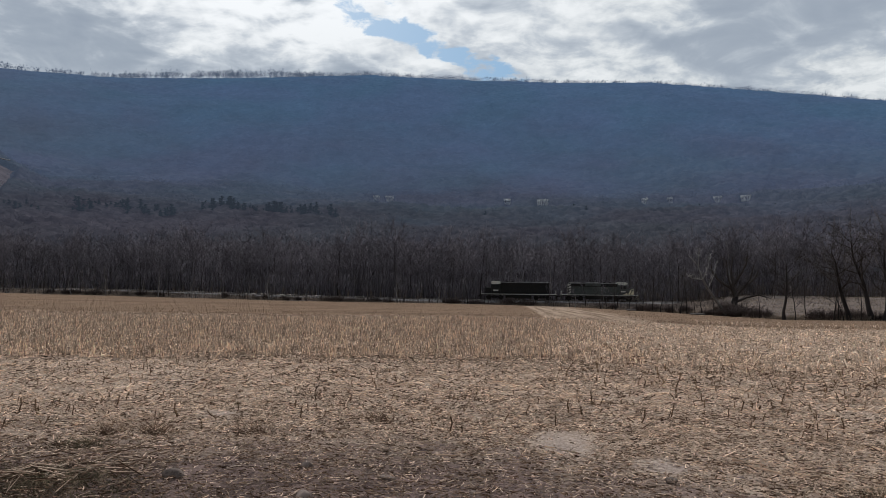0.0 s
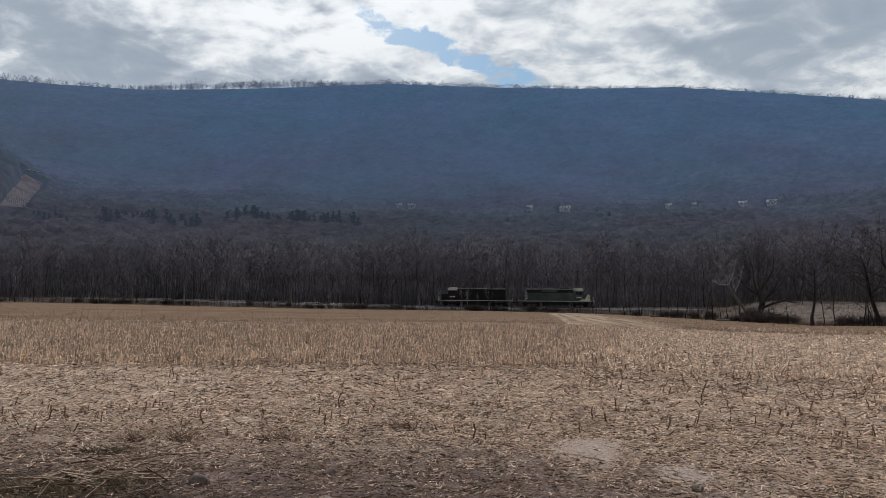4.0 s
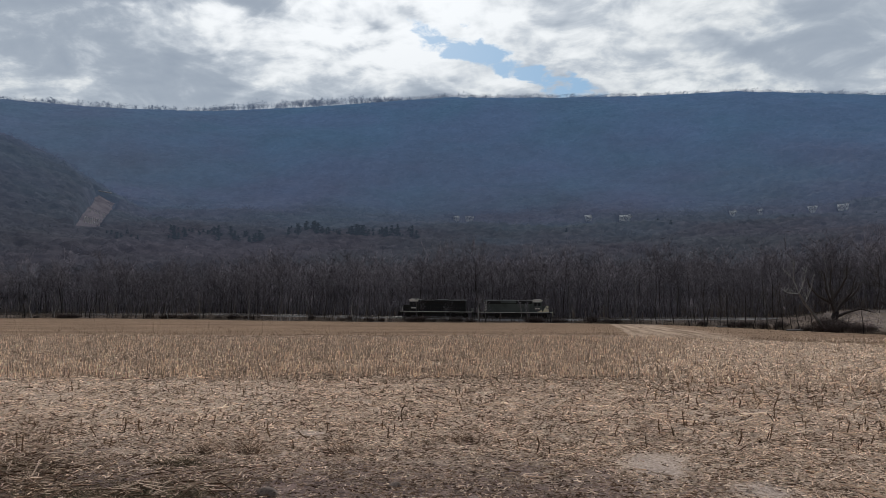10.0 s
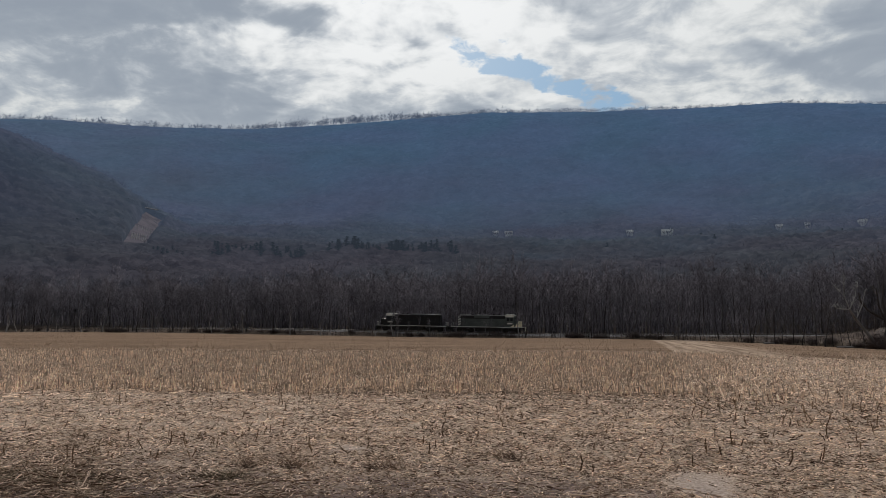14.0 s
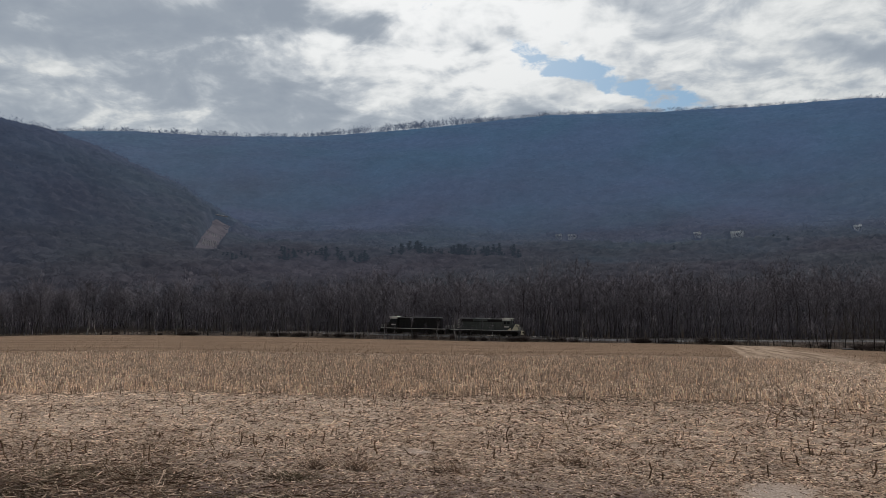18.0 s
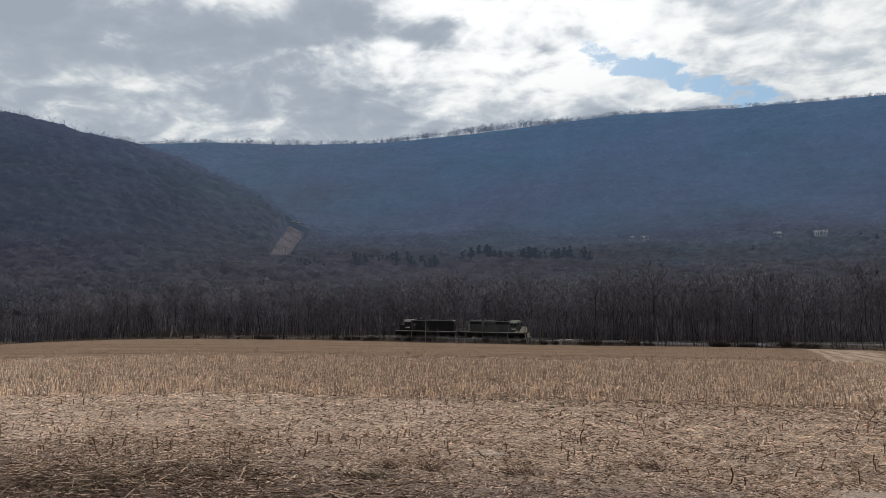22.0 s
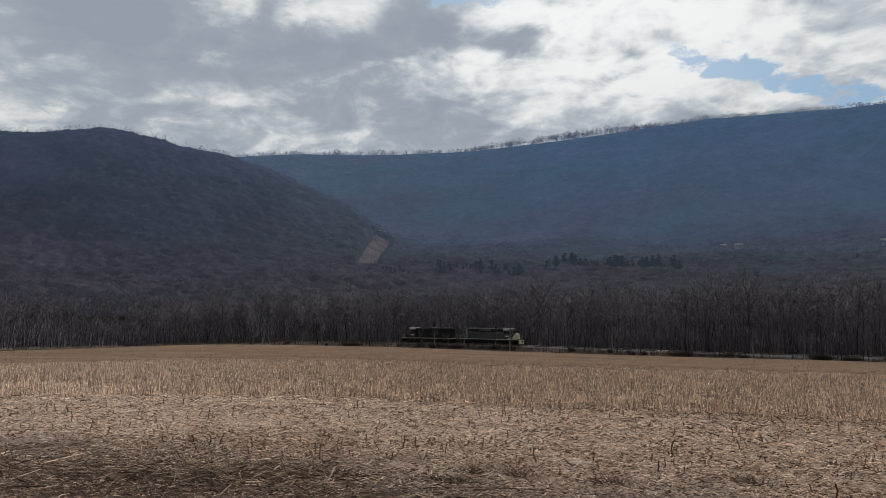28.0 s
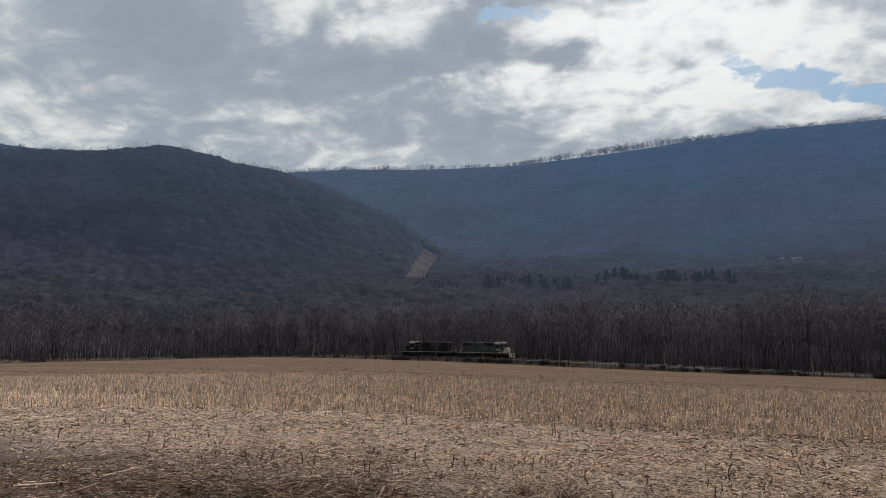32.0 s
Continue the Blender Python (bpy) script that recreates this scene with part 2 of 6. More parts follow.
DRY_GRASS = material("dry_grass", (0.20, 0.150, 0.108), (0.11, 0.083, 0.060), 0.85, scale=0.3, fine=5, island=0.7)
GRASS = material("winter_grass", (0.078, 0.066, 0.042), (0.200, 0.152, 0.106), 0.92, scale=3, fine=30, island=1.0)



# haze painted as emission, and the woods' base colours, bluer with distance in metres
VALLEY_HAZE = [(280, (0.0060, 0.0060, 0.0085)), (430, (0.0150, 0.0165, 0.0225)), (570, (0.0210, 0.0240, 0.0330)), (660, (0.0275, 0.0360, 0.0500)), (800, (0.0370, 0.0460, 0.0680)), (960, (0.0480, 0.0645, 0.1010)), (1200, (0.0485, 0.0795, 0.1310)), (1480, (0.0490, 0.0860, 0.1450))]
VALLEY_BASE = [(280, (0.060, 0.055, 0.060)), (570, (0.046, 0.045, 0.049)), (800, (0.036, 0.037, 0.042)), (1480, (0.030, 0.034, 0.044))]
SPUR_HAZE = [(280, (0.0060, 0.0062, 0.0095)), (430, (0.0130, 0.0155, 0.0225)), (600, (0.0230, 0.0290, 0.0445)), (760, (0.0325, 0.0420, 0.0655)), (920, (0.0385, 0.0510, 0.0820))]
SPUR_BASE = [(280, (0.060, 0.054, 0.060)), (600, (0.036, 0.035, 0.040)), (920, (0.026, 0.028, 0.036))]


def hazy_woods(name, island=0.0, crowns=True):
    """The distant backdrop of bare woods and hills, with haze painted in as emission, bluer with distance; the near
    spur stands darker before the ridge.
    """
    m = bpy.data.materials.new(name)
    m.use_nodes = True
    n = Nodes(m.node_tree)
    at = n.add("ShaderNodeTexCoord").outputs["Object"]
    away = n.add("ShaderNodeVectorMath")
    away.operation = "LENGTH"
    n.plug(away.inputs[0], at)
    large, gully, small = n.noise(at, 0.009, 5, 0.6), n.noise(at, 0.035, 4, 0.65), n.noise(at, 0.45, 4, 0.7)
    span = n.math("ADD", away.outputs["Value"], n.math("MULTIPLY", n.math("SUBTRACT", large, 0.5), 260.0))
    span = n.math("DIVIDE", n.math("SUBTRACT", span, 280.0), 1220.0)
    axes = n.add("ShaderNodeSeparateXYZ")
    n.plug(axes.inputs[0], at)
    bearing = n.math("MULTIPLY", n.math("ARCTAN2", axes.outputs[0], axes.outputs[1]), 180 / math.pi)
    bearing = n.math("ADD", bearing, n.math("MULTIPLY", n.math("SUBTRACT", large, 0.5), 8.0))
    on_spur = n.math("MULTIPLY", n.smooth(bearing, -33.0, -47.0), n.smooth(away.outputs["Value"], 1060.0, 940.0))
    haze_glow, base = (n.mix(on_spur, n.ramp(span, [((r - 280) / 1220, c) for r, c in a]), n.ramp(span, [((r - 280) / 1220, c) for r, c in b]))
                 for a, b in ((VALLEY_HAZE, SPUR_HAZE), (VALLEY_BASE, SPUR_BASE)))
    tone = n.math("ADD", n.math("MULTIPLY", n.math("ADD", gully, small), 0.26), n.math("ADD", n.math("MULTIPLY", large, 0.25), 0.62))
    shade = n.math("ADD", n.math("MULTIPLY", n.math("ADD", small, gully), 0.9), 0.1)
    if crowns:  # each crown a little lighter or darker than the next
        cells = n.add("ShaderNodeTexVoronoi")
        n.plug(cells.inputs["Vector"], at)
        cells.inputs["Scale"].default_value = 0.17
        pick = n.add("ShaderNodeSeparateXYZ")
        n.plug(pick.inputs[0], cells.outputs["Color"])
        tone = n.math("MULTIPLY", tone, n.math("ADD", n.math("MULTIPLY", pick.outputs[0], 0.10), 0.95))
        shade = n.math("MULTIPLY", shade, n.math("ADD", n.math("MULTIPLY", pick.outputs[1], 0.5), 0.7))
    if island:
        pick = n.add("ShaderNodeNewGeometry").outputs["Random Per Island"]
        shade = n.math("MULTIPLY", shade, n.math("ADD", n.math("MULTIPLY", pick, island), 1 - island / 2))
    # stands of differing trees: russet, and grey-green
    kind = n.noise(at, 0.006, 3, 0.5)
    tint = n.ramp(kind, [(0.36, (0.95, 1.01, 0.98)), (0.5, (1.0, 1.0, 1.0)), (0.64, (1.05, 0.99, 1.01))])
    veil, grey = n.add("ShaderNodeCombineXYZ"), n.add("ShaderNodeCombineXYZ")
    for socket in veil.inputs:
        n.plug(socket, tone)
    for socket in grey.inputs:
        n.plug(socket, shade)
    haze_glow = n.mix(1.0, n.mix(1.0, haze_glow, veil.outputs[0], "MULTIPLY"), tint, "MULTIPLY")
    # painted haze turns redder and less blue towards the saddle
    haze_glow = n.mix(n.math("MULTIPLY", n.smooth(bearing, -14.0, -36.0), n.smooth(away.outputs["Value"], 900.0, 1100.0)), haze_glow, n.mix(1.0, haze_glow, (1.16, 0.98, 0.90), "MULTIPLY"))
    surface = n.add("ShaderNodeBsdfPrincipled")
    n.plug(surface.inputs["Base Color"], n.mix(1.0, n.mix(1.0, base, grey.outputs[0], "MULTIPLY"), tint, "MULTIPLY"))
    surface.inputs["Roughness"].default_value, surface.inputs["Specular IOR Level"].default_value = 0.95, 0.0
    # the woods glow to imitate haze in front of them
    n.plug(surface.inputs["Emission Color"], haze_glow)
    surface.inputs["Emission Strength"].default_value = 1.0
    n.plug(n.add("ShaderNodeOutputMaterial").inputs[0], surface.outputs[0])
    return m


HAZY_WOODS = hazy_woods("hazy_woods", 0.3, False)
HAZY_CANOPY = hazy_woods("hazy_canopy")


# ---- the lie of the land ----
def knots(value, pairs):
    return np.interp(value, [a for a, _ in pairs], [b for _, b in pairs])


def ease(v):
    v = np.clip(v, 0, 1)
    return v * v * (3 - 2 * v)


TRACK_AZ, TRACK_FAR = radians(3.0), 172.0  # the track's nearest point
ALONG = np.array((-math.cos(TRACK_AZ), math.sin(TRACK_AZ)))  # the way the train goes
FOOT = TRACK_FAR * np.array((math.sin(TRACK_AZ), math.cos(TRACK_AZ)))
EDGE_FAR = [(-75, 120), (-60, 150), (-52, 185), (-44, 222), (-38, 218), (-31, 199), (-20, 178), (-8, 166), (5, 164), (10, 160), (14, 148), (20, 124), (25, 106), (31, 98), (40, 92)]
EDGE_Z = [(-75, -2.2), (-60, -1.6), (-52, -1.5), (-44, -1.1), (-31, -1.05), (-20, -1.5), (-12, -1.9), (0, -2.1), (5, -2.3), (14, -2.6), (20, -2.5), (25, -2.25), (31, -1.75), (40, -1.5)]
RIDGE = [(-75, 13.0), (-50, 13.3), (-43.5, 13.15), (-38, 13.75), (-31, 14.08), (-25, 14.35), (-16, 15.2), (-10, 15.75), (-6, 16.02), (2, 15.86), (5, 15.78), (16, 15.2), (24, 13.95), (31, 12.48), (45, 9.5), (60, 7)]
SPUR = [(-80, 9.5), (-62, 12.55), (-57, 13.3), (-52, 13.98), (-48, 13.6), (-43.5, 12.85), (-38.4, 11.45), (-33.9, 9.7), (-31.2, 7.9), (-28, 6.2), (-25, 5.0), (-15, 0)]
RIDGE_FAR, SPUR_FAR = 1500.0, 900.0


def track_z(s):
    return -1.2 + 1.5 * ease(s / 105.0)


def bend(s):
    """How far the track swings away from its straight line."""
    s = np.asarray(s, float)
    return 0.046 * np.where(s < 20, 0.0, np.where(s < 50, (s - 20) ** 2 / 60, 15.0 + s - 50))


def track_point(s, side=0.0):
    p = FOOT + s * ALONG + (side + float(bend(s))) * np.array((math.sin(TRACK_AZ), math.cos(TRACK_AZ)))
    return p[0], p[1]


def land(x, y):
    """Height of the ground."""
    x, y = np.asarray(x, float), np.asarray(y, float)
    r, az = np.hypot(x, y), np.degrees(np.arctan2(x, y))
    front = ease((95 - np.abs(az)) / 20)
    far = np.maximum(knots(az, EDGE_FAR), 20)
    rim = knots(az, EDGE_Z) * front
    z = rim * np.minimum(r / far, 1.0) ** 1.3
    # beyond the field: the track's bed, then the valley floor and the slopes
    s = (x - FOOT[0]) * ALONG[0] + (y - FOOT[1]) * ALONG[1]
    side = (x - FOOT[0]) * math.sin(TRACK_AZ) + (y - FOOT[1]) * math.cos(TRACK_AZ)
    bed = track_z(s) - 0.55
    z = z + (bed - z) * ease((r - far) / 7.0) * ease((side + 9) / 6.0) * front
    z = z + 2.1 * ease((r - far - 4) / 70.0) * ease((az - 16) / 7.0) * front
    rise = knots(r, [(180, 0), (240, 0.5), (320, 6), (420, 24), (560, 48), (700, 73), (820, 96)])
    crest = RIDGE_FAR * np.tan(np.radians(knots(az, RIDGE)))
    up = np.clip((r - 820) / (RIDGE_FAR - 820), 0, 1)
    slope = (crest - 96) * (0.35 * up + 0.65 * ease(up)) * (r > 820)
    down = np.clip((r - RIDGE_FAR) / 900, 0, 1)
    ridge = (rise + slope) * (1 - 0.55 * ease(down))
    top = SPUR_FAR * np.tan(np.radians(knots(az, SPUR)))
    hump = np.maximum(top - 30, 0) * (0.3 * np.clip((r - 430) / (SPUR_FAR - 430), 0, 1) + 0.7 * ease((r - 430) / (SPUR_FAR - 430))) * (1 - ease((r - SPUR_FAR) / 420))
    high = np.maximum(ridge, np.minimum(rise, 30) + hump)
    return z + high * front


def spot(az, r):
    return r * math.sin(radians(az)), r * math.cos(radians(az))


# ---- mesh helpers ----
def mesh_of(name, verts, faces, mats, index=None):
    """A mesh from arrays: verts (n, 3), faces (m, k)."""
    me = bpy.data.meshes.new(name)
    verts, faces = np.asarray(verts, np.float32), np.asarray(faces, np.int32)
    m, k = faces.shape
    me.vertices.add(len(verts))
    me.vertices.foreach_set("co", verts.ravel())
    me.loops.add(m * k)
    me.loops.foreach_set("vertex_index", faces.ravel())
    me.polygons.add(m)
    me.polygons.foreach_set("loop_start", np.arange(0, m * k, k, dtype=np.int32))
    for mat in mats if isinstance(mats, (list, tuple)) else [mats]:
        me.materials.append(mat)
    if index is not None:
        me.polygons.foreach_set("material_index", np.asarray(index, np.int32))
    me.update(calc_edges=True)
    return me


def sticks(a, b, ra, rb, sides=3):
    """Tapered rods from the points a to b, with radii ra and rb: verts and quads."""
    a, b = np.asarray(a, float).reshape(-1, 3), np.asarray(b, float).reshape(-1, 3)
    count = len(a)
    ra, rb = np.broadcast_to(ra, count), np.broadcast_to(rb, count)
    way = b - a
    way = way / np.maximum(np.linalg.norm(way, axis=1, keepdims=True), 1e-9)
    helper = np.where(np.abs(way[:, 2:3]) < 0.9, np.array([[0, 0, 1.0]]), np.array([[1.0, 0, 0]]))
    u = np.cross(way, helper)
    u /= np.linalg.norm(u, axis=1, keepdims=True)
    v = np.cross(way, u)
    ring = []
    for end, rad in ((a, ra), (b, rb)):
        for k in range(sides):
            ang = 2 * math.pi * k / sides
            ring.append(end + (u * math.cos(ang) + v * math.sin(ang)) * rad[:, None])
    verts = np.stack(ring, 1).reshape(-1, 3)
    base = np.arange(count)[:, None, None] * 2 * sides
    quad = np.array([[k, (k + 1) % sides, sides + (k + 1) % sides, sides + k] for k in range(sides)])[None]
    return verts, (base + quad).reshape(-1, 4)


def joined(pieces):
    verts, faces, off = [], [], 0
    for v, f in pieces:
        verts.append(v)
        faces.append(f + off)
        off += len(v)
    return np.concatenate(verts), np.concatenate(faces)


def part(name, data, parent, label=""):
    """One mesh object under a thing or a part. data: a mesh or a bmesh with its material."""
    ob = new(name, data)
    ob.parent = parent
    if label:
        tagged(ob, label)
    return ob


def thing(name, label, category, group="", kind="", at=None):
    ob = tagged(new(name), label, category, group, kind)
    ob.empty_display_size = 0.1
    if at is not None:
        ob.matrix_basis = at
    return ob


# ---- the ground ----
# middle and half-widths of washed-out bare places
BARE = [(1.32, 7.9, 0.42, 0.75), (2.08, 6.95, 0.28, 0.36), (-2.8, 9.3, 0.3, 0.3), (2.5, 5.6, 0.3, 0.25)]


MOWN_LEFT, MOWN_LEAN, MOWN_WIDE = 2.25, 0.0956, 8.0  # the mown strip: its edge at the eye's line, slant and width


def field_material():
    """Soil under litter: bare purple-brown earth by the path, pale straw cover farther out."""
    m = bpy.data.materials.new("stubble_field")
    m.use_nodes = True
    n = Nodes(m.node_tree)
    at = n.add("ShaderNodeTexCoord").outputs["Object"]
    parts = n.add("ShaderNodeSeparateXYZ")
    n.plug(parts.inputs[0], at)
    x, y, _ = parts.outputs
    broad, middle, fine = n.noise(at, 0.35, 5, 0.6), n.noise(at, 2.2, 5, 0.65), n.noise(at, 22, 8, 0.75)
    soil = n.mix(n.smooth(n.math("ADD", n.math("MULTIPLY", middle, 0.4), n.math("MULTIPLY", fine, 0.6)), 0.38, 0.60), (0.290, 0.212, 0.188), (0.086, 0.063, 0.057))
    straw = n.mix(n.smooth(fine, 0.38, 0.62), (0.72, 0.565, 0.450), (0.22, 0.162, 0.124))
    straw = n.mix(n.math("MULTIPLY", n.smooth(broad, 0.35, 0.7), 0.6), straw, (0.53, 0.408, 0.320))
    # far stubble: fine rows across, with faint lighter and darker swathes
    rows = n.add("ShaderNodeMapping")
    n.plug(rows.inputs[0], at)
    rows.inputs["Scale"].default_value = (0.02, 0.75, 1)
    streak, grain = n.noise(rows.outputs[0], 1.0, 5, 0.65), n.noise(at, 5.0, 6, 0.75)
    distant = n.mix(n.smooth(n.math("ADD", n.math("MULTIPLY", streak, 0.5), n.math("MULTIPLY", grain, 0.5)), 0.40, 0.60), (0.330, 0.230, 0.162), (0.112, 0.075, 0.052))
    # soil between standing rows, darkened to stand in for shade among stalks
    between = n.mix(n.smooth(fine, 0.35, 0.65), (0.24, 0.172, 0.124), (0.07, 0.048, 0.034))
    standing = n.math("SUBTRACT", n.math("MULTIPLY", y, 0.21), n.math("SUBTRACT", x, n.math("MULTIPLY", middle, 3.0)))
    headland = n.math("MULTIPLY", n.smooth(standing, 2.6, 0.0), n.smooth(n.math("ADD", y, n.math("MULTIPLY", middle, 4.0)), 12.0, 22.0))
    straw = n.mix(n.math("MULTIPLY", headland, 0.6), straw, n.mix(n.smooth(fine, 0.38, 0.62), (0.42, 0.315, 0.242), (0.13, 0.094, 0.070)))
    standing = n.math("MULTIPLY", n.smooth(standing, 0.0, 2.6), n.smooth(n.math("ADD", y, n.math("MULTIPLY", middle, 3.0)), 16.5, 19.5))
    straw = n.mix(standing, straw, between)
    away = n.math("SQRT", n.math("ADD", n.math("MULTIPLY", x, x), n.math("MULTIPLY", y, y)))
    straw = n.mix(n.smooth(n.math("ADD", away, n.math("MULTIPLY", broad, 8.0)), 44.0, 60.0), straw, distant)
    # the pale mown strip that runs away to the far edge, streaked along its length
    across = n.math("SUBTRACT", x, n.math("ADD", n.math("MULTIPLY", y, MOWN_LEAN), MOWN_LEFT))
    lanes = n.add("ShaderNodeCombineXYZ")
    n.plug(lanes.inputs[0], across)
    n.plug(lanes.inputs[1], n.math("MULTIPLY", y, 0.03))
    lane = n.noise(lanes.outputs[0], 1.1, 5, 0.7)
    mown = n.mix(n.smooth(n.math("ADD", n.math("MULTIPLY", lane, 0.7), n.math("MULTIPLY", grain, 0.3)), 0.42, 0.60), (0.42, 0.315, 0.236), (0.18, 0.127, 0.091))
    ragged = n.math("MULTIPLY", n.math("SUBTRACT", grain, 0.5), 1.2)
    inside = n.math("MULTIPLY", n.smooth(n.math("ADD", across, ragged), 0.0, 0.3), n.smooth(n.math("ADD", across, n.math("MULTIPLY", ragged, 3.0)), MOWN_WIDE + 3.0, MOWN_WIDE - 2.0))
    inside = n.math("MULTIPLY", inside, n.smooth(n.math("ADD", y, n.math("MULTIPLY", middle, 12.0)), 40.0, 54.0))
    straw = n.mix(inside, straw, mown)
    cover = n.smooth(n.math("ADD", n.math("ADD", y, n.math("MULTIPLY", n.math("MAXIMUM", x, 0.0), 0.7)), n.math("MULTIPLY", n.math("SUBTRACT", middle, 0.5), 5.0)), 6.2, 9.2)
    colour = n.mix(cover, soil, straw)
    # washed-out bare places
    for px, py, wide, deep in BARE:
        a = n.math("MULTIPLY", n.math("SUBTRACT", x, px), 1 / wide)
        b = n.math("MULTIPLY", n.math("SUBTRACT", y, py), 1 / deep)
        d = n.math("ADD", n.math("ADD", n.math("MULTIPLY", a, a), n.math("MULTIPLY", b, b)), n.math("ADD", n.math("MULTIPLY", n.math("SUBTRACT", fine, 0.5), 3.0), n.math("MULTIPLY", n.math("SUBTRACT", middle, 0.5), 2.5)))
        colour = n.mix(n.math("MULTIPLY", n.smooth(d, 1.3, 0.0), 0.60), colour, n.mix(n.smooth(fine, 0.40, 0.60), (0.52, 0.43, 0.375), (0.27, 0.21, 0.185)))
    surface = n.add("ShaderNodeBsdfPrincipled")
    n.plug(surface.inputs["Base Color"], colour)
    surface.inputs["Roughness"].default_value = 0.95
    surface.inputs["Specular IOR Level"].default_value = 0.0
    relief = n.add("ShaderNodeBump")
    relief.inputs["Strength"].default_value, relief.inputs["Distance"].default_value = 0.8, 0.03
    n.plug(relief.inputs["Height"], n.math("ADD", fine, middle))
    n.plug(surface.inputs["Normal"], relief.outputs[0])
    n.plug(n.add("ShaderNodeOutputMaterial").inputs[0], surface.outputs[0])
    return m


FIELD = field_material()
LITTER = material("leaf_litter", (0.042, 0.033, 0.028), (0.026, 0.021, 0.018), 0.95, scale=0.08, fine=1.5)
PASTURE = material("pasture", (0.220, 0.180, 0.160), (0.125, 0.101, 0.090), 0.95, scale=0.25, fine=2.6, bump=0.1, mask=(0.44, 0.58))
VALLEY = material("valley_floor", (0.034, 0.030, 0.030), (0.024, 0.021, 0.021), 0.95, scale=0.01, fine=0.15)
VERGE = material("verge", (0.185, 0.145, 0.122), (0.070, 0.056, 0.049), 0.95, scale=0.35, fine=2, bump=0.1)


def side_of(x, y):
    s = (x - FOOT[0]) * ALONG[0] + (y - FOOT[1]) * ALONG[1]
    return (x - FOOT[0]) * math.sin(TRACK_AZ) + (y - FOOT[1]) * math.cos(TRACK_AZ) - bend(s)


def bumps(x, y):
    """Small unevenness of the tilled soil near the path."""
    p = Vector((x, y, 0))
    return 0.05 * noise.noise(p * 0.7) + 0.025 * noise.noise(p * 2.3)


def soil(x, y):
    """Ground height with the small unevenness, point by point."""
    z = land(x, y)
    r = np.hypot(x, y)
    return np.array([zz + (bumps(a, b) if 2 < d < 24 else 0.0) for zz, a, b, d in zip(z, x, y, r)])


def hill(x, y):
    """Ground height of the slopes, with their gullies."""
    z = land(x, y)
    r = np.hypot(x, y)
    return np.array([zz + (min(d / 100, 9) * min(max((RIDGE_FAR - d) / 350, 0.08), 1.0) * noise.fractal(Vector((a, b, 0)) * 0.006, 1.0, 2.0, 3) if d > 240 else 0.0) for zz, a, b, d in zip(z, x, y, r)])


def build_ground():
    az = np.concatenate([np.arange(-180, -78, 6), np.arange(-78, 46, 0.75), np.arange(48, 180, 6)])
    r = np.concatenate([[0.0, 1.0, 1.8, 2.5], np.arange(3, 20, 0.3), 20 * 1.0375 ** np.arange(0, 42), np.arange(94, 232, 1.8), 232 * 1.0375 ** np.arange(0, 90)])
    r = np.unique(np.concatenate([r[r < 5000], [SPUR_FAR - 8, SPUR_FAR, SPUR_FAR + 10, RIDGE_FAR - 20, RIDGE_FAR, RIDGE_FAR + 15, 5000]]))
    A, R = np.meshgrid(np.radians(az), r, indexing="ij")
    X, Y = R * np.sin(A), R * np.cos(A)
    Z = land(X, Y)
    for i in range(len(az)):
        for j in range(len(r)):
            if 2 < r[j] < 24 and abs(az[i]) < 80:
                Z[i, j] += bumps(X[i, j], Y[i, j])
    steep = (R > 240) & (np.abs(np.degrees(A)) < 80)
    Z[steep] = hill(X[steep], Y[steep])
    verts = np.stack([X, Y, Z], -1).reshape(-1, 3)
    na, nr = len(az), len(r)
    faces, index = [], []
    for i in range(na):
        k = (i + 1) % na
        for j in range(nr - 1):
            faces.append((i * nr + j, k * nr + j, k * nr + j + 1, i * nr + j + 1))
            a, d = az[i], r[j]
            edge = knots(a, EDGE_FAR)
            front = abs(a) < 78
            if not front or d < edge - 1:
                index.append(0)
            elif d < edge + 5:
                index.append(4)
            elif 20.3 + 1.2 * noise.noise(Vector((d * 0.12, a * 0.3, 2))) < a < 45 and d < 183 + 3 * noise.noise(Vector((a * 0.7, 0, 8))):
                index.append(5)
            else:
                index.append(4 if d < 175 and side_of(*spot(a, d)) < 3.2 and a > -41 else 1 if d < 240 else 2 if d < 430 else 3)
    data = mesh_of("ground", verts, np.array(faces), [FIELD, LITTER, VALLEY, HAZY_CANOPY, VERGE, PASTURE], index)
    data.polygons.foreach_set("use_smooth", np.ones(len(data.polygons), bool))
    ob = tagged(new("ground", data), "harvested corn field running out to wooded valley and ridge", "ground", kind="structure")
    return ob


ground = build_ground()


